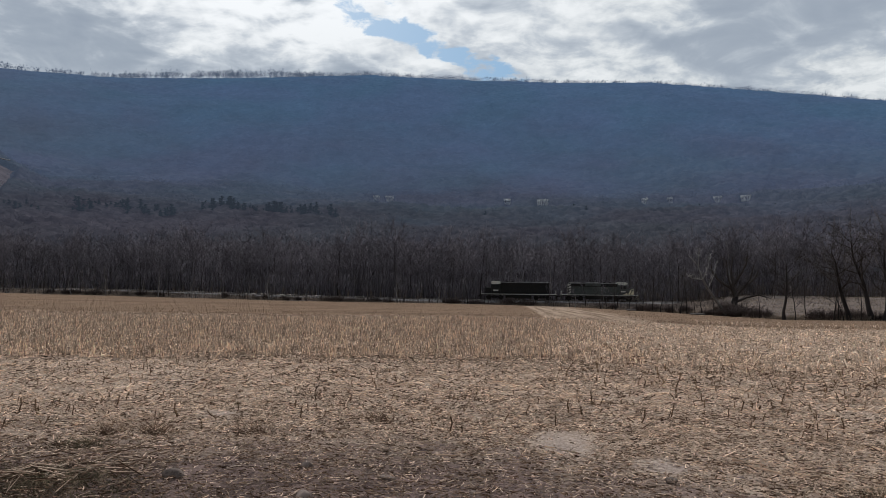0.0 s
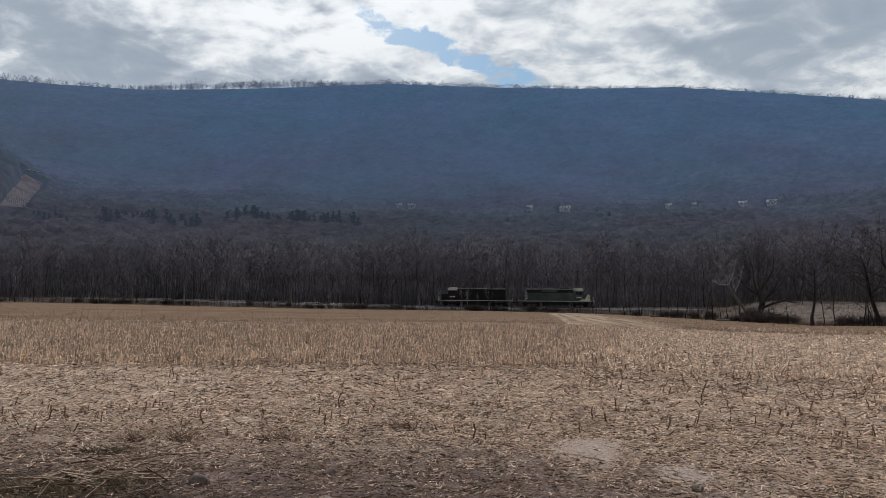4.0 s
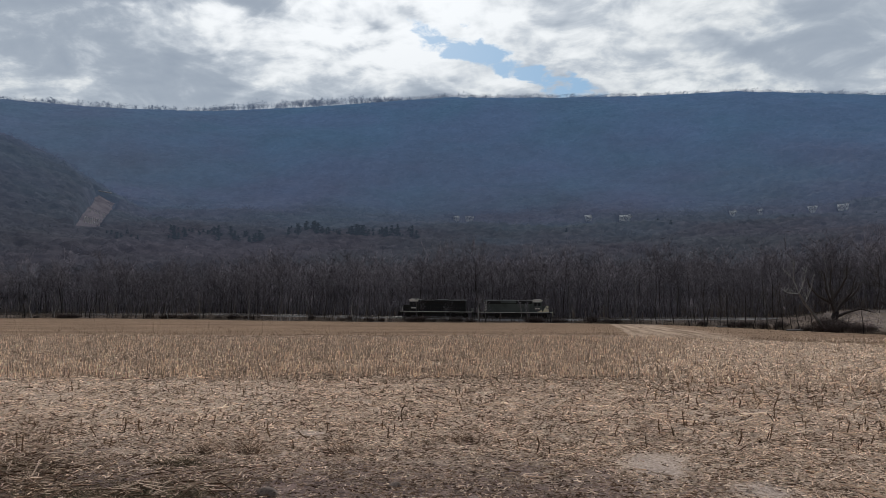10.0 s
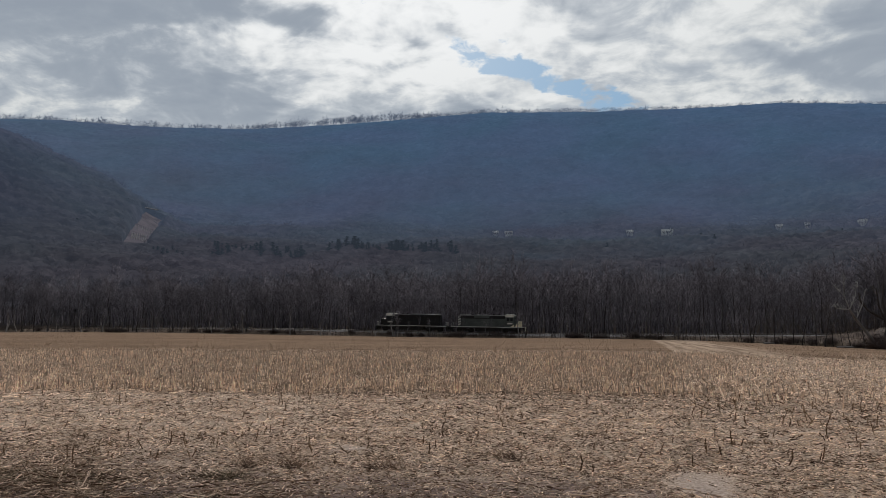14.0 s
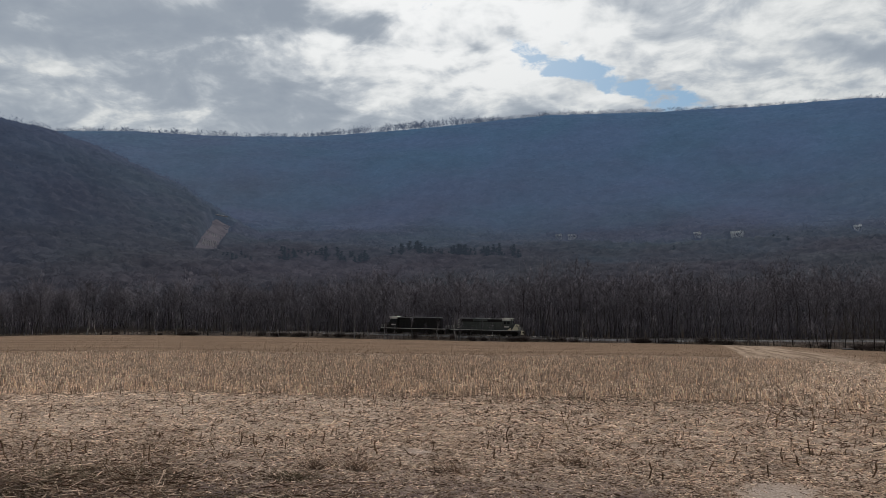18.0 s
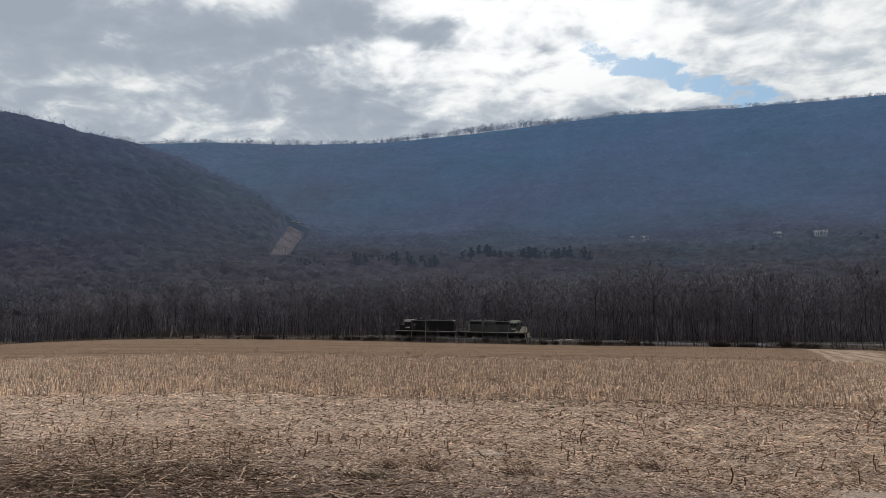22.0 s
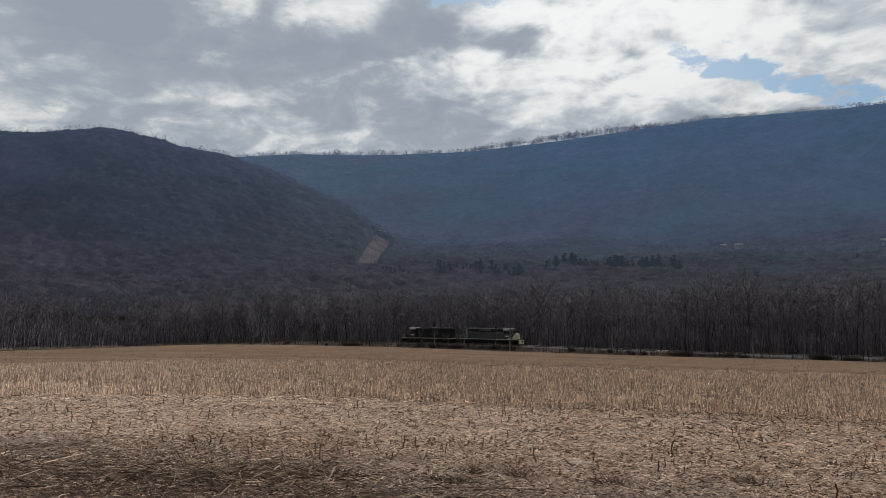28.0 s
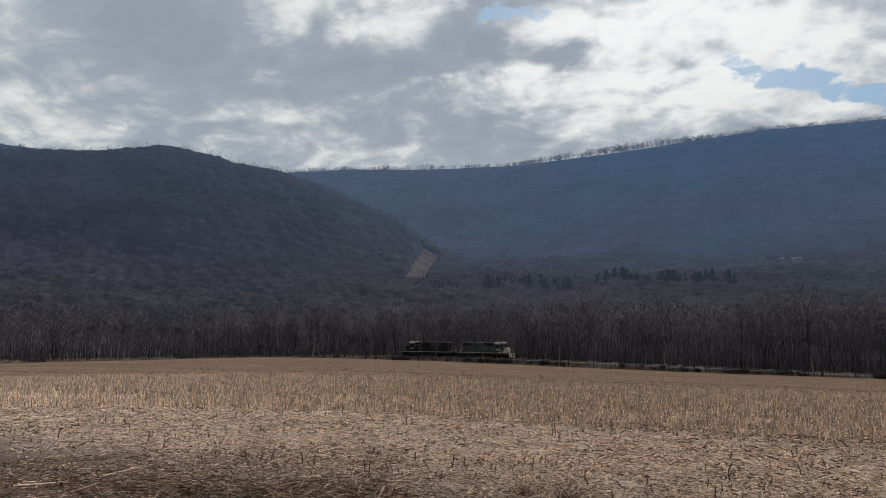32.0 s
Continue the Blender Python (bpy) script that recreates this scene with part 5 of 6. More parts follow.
def build_stubble():
    rng = np.random.default_rng(32)
    # standing rows
    xs, ys, tall = [], [], []
    for k in range(46):
        y0 = 16.6 + 0.76 * k
        x = np.arange(-62, 16, 0.042 if k < 6 else 0.058 if k < 24 else 0.075)
        x = x + rng.normal(0, 0.03, len(x))
        y = y0 + rng.normal(0, 0.06, len(x)) + 0.15 * np.sin(x * 0.2 + k)
        shift = np.where(x < -12, (-12 - x) * 0.55, 0)
        y = y - shift * (1 - k / 60)
        r = np.hypot(x, y)
        ok = (y > 3) & (np.degrees(np.arctan2(x, y)) > -66) & (r < 60)
        fade = np.clip((1.2 + 0.21 * y0 + 1.2 * np.sin(y0 * 1.7) - x) / 2.8, 0.07, 1)
        first = np.clip((r - 17.0) / 1.0, 0.0, 1) if k < 2 else 1.0
        last = np.clip((54 + 5 * np.sin(x * 0.13) - r) / 10, 0, 1)
        ok &= rng.random(len(x)) < 0.93 * fade * first * last
        xs.append(x[ok])
        ys.append(y[ok])
        tall.append(np.full(ok.sum(), 1.15 if k < 4 else 1.0) * (0.55 + 0.45 * last[ok]))
    x, y, tall = np.concatenate(xs), np.concatenate(ys), np.concatenate(tall)
    body, a, b = stalks(rng, x, y, 0.09 * tall, 0.26 * tall, 0.0120, 0.20)
    leaves = shreds(rng, a, b, int(len(x) * 1.0), 0.05, 0.16, 0.012)
    tagged(new("standing_stubble", mesh_of("standing_stubble", *joined([body, leaves]), STALK)), "rows of knee-high cut corn stalks with torn leaves", "stubble", kind="stuff")
    # straw between the rows
    n = 24000
    az, r = np.radians(np.concatenate([rng.uniform(-66, 36, 14000), rng.uniform(8, 37, 10000)])), 18 + 34 * rng.random(n) ** 1.2
    x, y = r * np.sin(az), r * np.cos(az)
    v, f = lying(rng, x, y, soil(x, y), 0.12, 0.45, 0.009, torn=True)
    dark = np.radians(np.concatenate([rng.uniform(-66, 37, 3500), rng.uniform(10, 37, 1000)]))
    far = rng.uniform(15, 60, 4500)
    dx, dy = far * np.sin(dark), far * np.cos(dark)
    dv, df = lying(rng, dx, dy, soil(dx, dy), 0.12, 0.5, 0.007, 1.0, 0.2, True)
    tagged(new("dark_row_litter", mesh_of("dark_row_litter", dv, df, STRAW_DARK)), "dark weathered stalks lying on the far straw", "straw", kind="stuff")
    tagged(new("row_litter", mesh_of("row_litter", v, f, STRAW)), "pale straw lying between the stubble rows", "straw", kind="stuff")
    # low stubble of the far part
    n = 30000
    az, r = np.radians(rng.uniform(-66, 36, n)), 44 * (200 / 44) ** (rng.random(n) ** 0.75)
    x, y = r * np.sin(az), r * np.cos(az)
    y = np.round(y / 1.52) * 1.52 + rng.normal(0, 0.12, n)
    r = np.hypot(x, y)
    deg = np.degrees(np.arctan2(x, y))
    ok = (r < knots(deg, EDGE_FAR) - 2) & (y > 47 - np.clip(-12 - x, 0, 60) * 0.5) & ~((x > MOWN_LEFT + MOWN_LEAN * y) & (x < MOWN_LEFT + MOWN_WIDE + MOWN_LEAN * y))
    body, _, _ = stalks(rng, x[ok], y[ok], 0.05, 0.15, 0.013, 0.5)
    tagged(new("low_stubble", mesh_of("low_stubble", *body, LOW_STALK)), "low cut corn stubble in the far field", "stubble", kind="stuff")
    # scattered stalks where the mower passed
    n = 2200
    az, r = np.radians(rng.uniform(8, 37, n)), 17 + 45 * rng.random(n) ** 1.2
    x, y = r * np.sin(az), r * np.cos(az)
    ok = (np.degrees(az) > 19) | (r < 40)
    ok &= r < knots(np.degrees(az), EDGE_FAR) - 3
    body, a, b = stalks(rng, x[ok], y[ok], 0.10, 0.32, 0.011, 0.3)
    leaves = shreds(rng, a, b, int(ok.sum() * 1.5), 0.10, 0.35, 0.014)
    tagged(new("scattered_stubble", mesh_of("scattered_stubble", *joined([body, leaves]), STALK)), "scattered leaning corn stalks in the flattened headland", "stubble", kind="stuff")
    n = 620
    az, r = np.radians(rng.uniform(-4, 37, n)), 13 + 34 * rng.random(n)
    x, y = r * np.sin(az), r * np.cos(az)
    ok = x > 1.2 + 0.21 * y - 2.0
    body, a, b = stalks(rng, x[ok], y[ok], 0.06, 0.26, 0.0095, 0.45)
    leaves = shreds(rng, a, b, int(ok.sum()), 0.06, 0.22, 0.012)
    tagged(new("dark_stubble", mesh_of("dark_stubble", *joined([body, leaves]), STUB)), "dark broken corn stalks leaning in the flattened headland", "stubble", kind="stuff")
    # short dark butts of the cut rows among the litter
    n = 900
    az, r = np.radians(rng.uniform(-66, 37, n)), rng.uniform(9.5, 18.5, n)
    x, y = r * np.sin(az), r * np.cos(az)
    y = np.round(y / 0.76) * 0.76 + rng.normal(0, 0.05, n)
    body, _, _ = stalks(rng, x, y, 0.04, 0.13, 0.0075, 0.30)
    tagged(new("stalk_butts", mesh_of("stalk_butts", *body, STUB)), "short dark butts of cut corn rows", "stubble", kind="stuff")


def stub_kinds():
    kinds = []
    for k in range(8):
        rng = np.random.default_rng(400 + k)
        h = 0.08 + 0.017 * k
        segs, p = [], np.zeros(3) + np.array((0, 0, -0.03))
        for j in range(3):
            q = p + np.array((rng.normal(0, 0.012), rng.normal(0, 0.012), (h + 0.03) / 3))
            segs.append((p, q, 0.0095 - 0.0008 * j, 0.009 - 0.0008 * j))
            p = q
        segs.append((p, p + np.array((0.012, 0.004, 0.03)), 0.0065, 0.0))
        for j in range(3):
            ang = rng.random() * 6.283
            segs.append((p * rng.uniform(0.2, 0.9), p + np.array((math.cos(ang), math.sin(ang), rng.uniform(-0.3, 0.6))) * rng.uniform(0.04, 0.10), 0.004, 0.0))
        kinds.append(mesh_of("corn_stub", *rods(segs, 6), STUB))
    return kinds


STUBS = [(-5.2, 11.6, 5), (-15.5, 9.7, 6), (11.5, 10.7, 7), (-11.2, 9.9, 4), (-10.2, 9.8, 3), (-0.6, 8.7, 5), (9.8, 10.2, 6), (22.0, 11.0, 7), (-23.0, 11.2, 5), (-9.6, 10.9, 6), (1.9, 11.6, 4), (-1.8, 11.5, 2),
         (22.6, 10.2, 6), (-31.5, 10.2, 7), (-34.5, 11.0, 5), (-19.6, 9.6, 6), (-36.0, 9.7, 7), (-41.2, 10.4, 6), (-26.5, 10.1, 7), (-44.0, 11.3, 5), (4.9, 9.2, 5), (15.0, 9.6, 6)]


def build_stubs():
    kinds = stub_kinds()
    rng = np.random.default_rng(77)
    rows = list(STUBS)
    for k in range(230):
        y0 = 8.2 + 0.76 * rng.integers(0, 12)
        x0 = rng.uniform(-17, 9)
        az = math.degrees(math.atan2(x0, y0))
        if -62 < az < 35:
            rows.append((az, math.hypot(x0, y0), int(rng.integers(0, 8))))
    for az, r, k in rows:
        x, y = spot(az, r)
        ob = tagged(new("corn_stub", kinds[k]), "short dark broken corn stub rooted in the straw litter", "corn stub", "corn stubs")
        z = float(soil(np.array([x]), np.array([y]))[0])
        size = rng.uniform(0.65, 1.05)
        ob.matrix_basis = pose(x, y, z, rng.normal(0, 10), rng.normal(0, 12), rng.random() * 360) @ Matrix.Diagonal((size, size, size, 1))


def stone_mesh(seed, w, d, h):
    bm = bmesh.new()
    bmesh.ops.create_icosphere(bm, subdivisions=3, radius=1.0)
    off = Vector((seed * 3.1, seed * 1.7, 0))
    for v in bm.verts:
        k = 0.86 + 0.26 * noise.noise(v.co * 1.1 + off) + 0.10 * noise.noise(v.co * 3 + off) + 0.03 * noise.noise(v.co * 9 + off)
        v.co = Vector((v.co.x * w / 2 * k, v.co.y * d / 2 * k, max(v.co.z, -0.5) * h / 2 * k))
    for f in bm.faces:
        f.smooth = True
    return bm_mesh("fieldstone", bm, STONE)


def build_stones():
    rows = [(-19.8, 6.65, 0.22, 0.17, 0.13), (-10.3, 6.85, 0.16, 0.12, 0.10), (-10.4, 5.75, 0.19, 0.15, 0.10), (-4.2, 6.4, 0.20, 0.13, 0.06), (24.8, 6.3, 0.13, 0.10, 0.06), (17.2, 6.7, 0.14, 0.12, 0.07), (-24.0, 6.6, 0.09, 0.07, 0.05),
            (27.0, 5.6, 0.16, 0.12, 0.07), (-30.5, 6.9, 0.10, 0.08, 0.06), (-46.0, 7.3, 0.12, 0.09, 0.06), (2.5, 5.9, 0.08, 0.07, 0.04)]
    for k, (az, r, w, d, h) in enumerate(rows):
        x, y = spot(az, r)
        ob = tagged(new("fieldstone", stone_mesh(k, w, d, h)), "rounded grey-brown fieldstone half sunk in soil", "stone", "field stones")
        ob.matrix_basis = pose(x, y, float(soil(np.array([x]), np.array([y]))[0]) + h * 0.12, 0, 0, k * 47)
    # clods of tilled earth
    rng = np.random.default_rng(50)
    pieces = []
    for k in range(2600):
        x, y = rng.uniform(-9, 4.2), rng.uniform(3.2, 7.6)
        w = 0.012 + 0.03 * rng.random() ** 2
        z = float(land(x, y)) + bumps(x, y)
        v = np.array([(1, 0, 0), (0.2, 1, 0), (-1, 0.3, 0), (-0.3, -1, 0), (0.1, 0.1, 0.45)]) * w * rng.uniform(0.7, 1.3, (5, 3))
        pieces.append((v + np.array((x, y, z - 0.004)), np.array([[0, 1, 4], [1, 2, 4], [2, 3, 4], [3, 0, 4]])))
    tagged(new("soil_clods", mesh_of("soil_clods", *joined(pieces), CLOD)), "crumbled purple-brown soil clods", "soil", kind="stuff")


CLOD = material("clod", (0.19, 0.142, 0.132), (0.10, 0.076, 0.070), 0.95, scale=3, fine=40, island=0.6)


def tuft(name, label, seed, az, r, wide, blades, high, mat, category="grass"):
    """A clump of grass or weed: many thin blades."""
    rng = np.random.default_rng(seed)
    cx, cy = spot(az, r)
    x, y = cx + rng.normal(0, wide, blades), cy + rng.normal(0, wide * 0.6, blades)
    z = soil(x, y)
    a = np.stack([x, y, z - 0.01], -1)
    b = a + np.stack([rng.normal(0, 0.7, blades), rng.normal(0, 0.7, blades), rng.uniform(0.3, 1.1, blades)], -1) * high * rng.uniform(0.4, 1, (blades, 1))
    ob = new(name, mesh_of(name, *spikes(a, b, np.full(blades, 0.0045)), mat))
    return tagged(ob, label, category, kind="stuff")


def build_mats():
    """Heaps of long stalks pressed together where the machine turned."""
    rng = np.random.default_rng(66)
    for az, r, wide, count in ((-39.5, 8.3, 0.65, 420), (-34.5, 8.8, 0.4, 180), (-28.5, 6.9, 0.45, 200), (-46.5, 9.0, 0.6, 220), (-24.0, 7.6, 0.3, 90), (-54.0, 9.8, 0.7, 200)):
        for mat, share, label in ((STRAW_DARK, 0.42, "matted heap of long dark weathered corn stalks"), (CHAFF, 0.58, "matted heap of long pale brown corn stalks")):
            n = int(count * share)
            cx, cy = spot(az, r)
            x, y = cx + rng.normal(0, wide, n), cy + rng.normal(0, wide * 0.6, n)
            z = soil(x, y) + 0.06 * np.exp(-((x - cx) ** 2 + (y - cy) ** 2) / (wide * wide)) * rng.random(n)
            v, f = lying(rng, x, y, z, 0.10, 0.34, 0.0042, 1.0, 0.18)
            tagged(new("matted_stalks", mesh_of("matted_stalks", v, f, mat)), label, "straw", kind="stuff")


def build_tufts():
    for k, (az, r, wide, n, high) in enumerate([(-27.5, 6.9, 0.35, 1500, 0.10), (-31, 7.1, 0.45, 1500, 0.10), (-41, 8.9, 0.55, 1800, 0.12), (-37, 8.8, 0.4, 900, 0.10), (-47, 8.6, 0.5, 1200, 0.12), (-52, 8.0, 0.6, 1200, 0.10), (-29, 6.3, 0.5, 1600, 0.09), (-26, 8.3, 0.16, 260, 0.16), (31, 7.0, 0.4, 700, 0.08)]):
        tuft("grass_clump", "low winter grass and weeds matted with straw", 600 + k, az, r, wide, n, high, GRASS)
    for k, (az, r) in enumerate([(-14.3, 8.4), (-21.0, 8.7), (-24.5, 9.0), (-4.8, 9.0)]):
        tuft("dead_weed", "small wiry dead weed standing in straw", 640 + k, az, r, 0.10, 90, 0.26, STRAW_DARK, "weed")


build_litter()
build_stubble()
build_withered_grass()
build_stubs()
build_stones()
build_tufts()
build_mats()


# ---- hedgerow, shrubs, houses ----
HEDGE_TWIG = material("hedge_twigs", (0.094, 0.080, 0.075), (0.052, 0.044, 0.042), 0.92, scale=0.5, fine=5, random_tint=0.5)


def sycamore():
    """A trunk that leans hard to one side, with white upright limbs at its top."""
    rng = np.random.default_rng(710)
    path = [np.array(p) for p in ((0, 0, 0), (-0.9, 0.1, 1.3), (-2.0, 0.2, 3.0), (-3.0, 0.1, 4.4), (-3.8, 0, 5.8))]
    trunk = mesh_of("trunk", *tube(path, [0.34, 0.29, 0.25, 0.21, 0.17], 8), GREY_BARK)
    segs = []
    for root, tip, rad in ((path[4], (-4.4, 0.2, 7.8), 0.11), ((-4.4, 0.2, 7.8), (-4.3, 0.1, 10.6), 0.07), (path[4], (-3.1, -0.2, 7.6), 0.09), ((-3.1, -0.2, 7.6), (-2.6, 0, 9.7), 0.06), (path[4], (-5.3, 0.3, 5.9), 0.10), ((-5.3, 0.3, 5.9), (-5.9, 0.2, 6.3), 0.06),
                           ((-4.4, 0.2, 7.8), (-5.6, 0.4, 9.2), 0.06), (path[3], (-2.0, 0.4, 6.3), 0.08), ((-2.0, 0.4, 6.3), (-1.5, 0.3, 8.6), 0.05)):
        root, tip = np.array(root), np.array(tip)
        segs.append((root, tip, rad * 0.8, rad * 0.45))
        for k in range(26):
            p = root + (tip - root) * rng.uniform(0.3, 1.0)
            q = p + np.array((rng.normal(0, 0.5), rng.normal(0, 0.5), rng.uniform(0.1, 1.2))) * rng.uniform(0.5, 1.2)
            segs.append((p, q, 0.017, 0.0))
    return trunk, mesh_of("crown", *rods(segs, 5), WHITE_BARK)


GREY_BARK = material("grey_bark", (0.19, 0.173, 0.163), (0.10, 0.090, 0.084), 0.85, scale=0.8, fine=5)
WHITE_BARK = material("white_bark", (0.34, 0.325, 0.305), (0.19, 0.175, 0.163), 0.8, scale=0.8, fine=5)


def willow():
    """A short thick bole that breaks into heavy limbs, one hanging low to the side, under a wide head of twigs."""
    rng = np.random.default_rng(715)
    path = [np.array(p) for p in ((0, 0, 0), (0.15, 0, 1.0), (0.35, 0.1, 2.2), (0.6, 0.1, 3.2))]
    bole = mesh_of("trunk", *tube(path, [0.62, 0.52, 0.48, 0.42], 9), DARK_BARK)
    segs = []
    for limb in (((0.6, 0.1, 3.2), (1.7, 0.2, 4.6), (2.9, 0.1, 6.0), (3.6, 0.3, 8.4)), ((0.6, 0.1, 3.2), (0.5, 0.8, 5.0), (0.2, 1.0, 7.0), (0.5, 1.2, 9.4)), ((0.5, 0.1, 2.8), (-0.4, -0.4, 4.4), (-1.3, -0.6, 6.2), (-1.5, -0.3, 8.8)),
                 ((0.4, 0.1, 2.3), (2.0, -0.6, 3.2), (3.8, -0.9, 3.7), (5.2, -1.0, 3.4)), ((1.7, 0.2, 4.6), (3.2, 0.9, 5.4), (4.6, 1.4, 6.4), (5.2, 1.5, 7.6)), ((0.5, 0.8, 5.0), (1.4, 0.2, 6.8), (1.9, -0.4, 8.4), (1.8, -0.6, 10.0)),
                 ((0.1, 0, 1.2), (1.2, -0.5, 1.7), (2.2, -0.8, 1.4), (2.8, -0.9, 0.8)), ((-0.4, -0.4, 4.4), (-2.0, 0.4, 5.4), (-3.0, 0.8, 6.6), (-3.4, 0.8, 8.0))):
        points, rad = [np.array(p) for p in limb], 0.27
        for a, b in zip(points, points[1:]):
            segs.append((a, b, rad, rad * 0.62))
            rad *= 0.62
            for k in range(9):
                root = a + (b - a) * rng.random()
                way = (b - a) / np.linalg.norm(b - a) * 0.6 + rng.normal(0, 0.55, 3) + np.array((0, 0, 0.35))
                tip = root + way * rng.uniform(0.7, 1.7)
                segs.append((root, tip, 0.040, 0.0))
                for j in range(6):
                    p = root + (tip - root) * rng.uniform(0.3, 1.0)
                    segs.append((p, p + (way * 0.5 + rng.normal(0, 0.4, 3)) * rng.uniform(0.5, 1.0), 0.016, 0.0))
    return bole, mesh_of("crown", *rods(segs, 6), HEDGE_TWIG)


def hedge_kind(seed, high, girth, limbs, low, wide, branches=6, twigs=6):
    """A bare hedgerow tree with a rounded head."""
    stem, crown = crown_tree(np.random.default_rng(seed), limbs, branches, twigs, low, wide, girth, 0.0017)
    stem, crown = ([(a * high, b * high, ra * high, rb * high) for a, b, ra, rb in part_of] for part_of in (stem, crown))
    return mesh_of("trunk", *tube([q[0] for q in stem] + [stem[-1][1]], [q[2] for q in stem] + [stem[-1][3]], 8), DARK_BARK), mesh_of("crown", *rods(crown, 5), HEDGE_TWIG)


def build_hedgerow():
    big = [sycamore(), willow(), hedge_kind(702, 10, 0.024, 15, 0.34, 0.26), hedge_kind(703, 11.5, 0.026, 16, 0.36, 0.30), hedge_kind(704, 7, 0.013, 11, 0.28, 0.22, 5, 4)]
    rows = [(21.2, 121, 0, 0, 1.0, 0, "pale leaning bare sycamore in the hedgerow"), (21.45, 122, 1, 10, 1.0, 3, "wide dark bare willow with low spreading limbs"),
            (24.9, 106, 2, 0, 0.95, 0, "bare dark hedgerow tree with upright trunk"), (25.6, 106, 4, 40, 0.9, 2, "thin bare hedgerow sapling"), (26.3, 105, 4, 140, 0.85, -3, "thin bare hedgerow sapling"),
            (29.0, 101, 3, 60, 0.95, -16, "bare dark hedgerow tree leaning over pasture"), (30.3, 100, 3, 200, 1.05, -12, "bare dark hedgerow tree leaning over pasture"), (31.0, 99, 2, 120, 1.1, 3, "bare dark hedgerow tree with upright trunk"),
            (32.5, 97, 3, 20, 1.1, -5, "bare dark hedgerow tree leaning over pasture"), (34.5, 95, 2, 20, 1.1, 5, "bare dark hedgerow tree with upright trunk"),
            (23.3, 112, 4, 20, 0.7, 4, "thin bare hedgerow sapling"), (31.6, 99, 4, 90, 0.9, -8, "thin bare hedgerow sapling"), (29.6, 101, 4, 10, 0.8, 7, "thin bare hedgerow sapling"), (28.6, 101, 4, 60, 0.75, -10, "thin bare hedgerow sapling"),
            (18.9, 127, 4, 50, 0.8, 2, "thin bare hedgerow sapling"), (19.4, 125, 4, 70, 0.9, -2, "thin bare hedgerow sapling")]
    for az, r, size in ((28.0, 102, 1.0), (28.3, 102, 0.9), (16.5, 138, 1.0), (15.2, 143, 0.8), (17.4, 134, 0.9), (16.0, 141, 1.1), (14.2, 147, 0.9), (13.2, 150, 1.0), (17.9, 131, 1.1), (20.2, 124, 1.0), (12.1, 153, 0.8), (18.4, 129, 1.0), (14.8, 145, 1.1)):
        rows.append((az, r, 4, az * 37 % 360, size, 6 * math.sin(az * 5), "thin bare hedgerow sapling"))
    for az, r, k, turn, size, tilt, label in rows:
        x, y = spot(az, r)
        plant("hedgerow_tree", big[k], label, x, y, turn, size, "hedgerow trees", 0.2, tilt)
    thin = [tree_kind(720 + k, 7.5, 0.10 + 0.015 * k, 14, 10, PALE_BARK if k == 3 else GREY_TRUNK if k == 1 else DARK_BARK, 5, spread=0.24, clear=0.35, fine=0.0018) for k in range(4)]
    rng = np.random.default_rng(72)
    places = [(-3.6, 3, 1.05), (-8.4, 1, 1.1), (-30.6, 1, 0.95), (-34.2, 3, 1.0), (-29.0, 1, 0.8), (-5.9, 0, 0.8), (8.2, 1, 1.0), (9.8, 0, 0.9), (11.0, 2, 0.9), (12.6, 0, 0.8), (13.3, 2, 1.0), (-32.3, 0, 1.1), (-36.0, 2, 1.2), (-38.5, 0, 1.2)]
    places += [(az, int(rng.integers(0, 4)), rng.uniform(0.5, 1.2)) for az in rng.uniform(-41, -12, 46)] + [(az, int(rng.integers(0, 4)), rng.uniform(0.5, 1.0)) for az in rng.uniform(-14, 15, 16)]
    for az, k, size in places:
        r = knots(az, EDGE_FAR) + rng.uniform(0.5, 3.0)
        x, y = spot(az, r)
        plant("sapling", thin[k], "slender bare sapling on the verge before the track", x, y, rng.random() * 360, size, "verge saplings", 0.1, rng.normal(0, 3))


def shrub_mesh(seed, wide, high, count):
    rng = np.random.default_rng(seed)
    segs = []
    for k in range(count):
        ang, out = rng.random() * 6.283, rng.random() ** 0.6
        root = np.array((math.cos(ang), math.sin(ang), 0)) * 0.25 * wide * rng.random()
        tip = np.array((math.cos(ang) * wide / 2 * out, math.sin(ang) * wide / 2 * out, high * math.sqrt(max(1.02 - out * out, 0.1)) * rng.uniform(0.7, 1.05)))
        mid = (root + tip) / 2 + np.array((0, 0, 0.12 * high))
        segs += [(root, mid, 0.034, 0.024), (mid, tip, 0.026, 0.0)]
        for j in range(2):
            e = mid + (tip - mid) * rng.random()
            segs.append((e, e + rng.normal(0, 0.22, 3) * high * 0.6 + np.array((0, 0, 0.12)), 0.024, 0.0))
    return mesh_of("shrub", *rods(segs, 4), SHRUB)


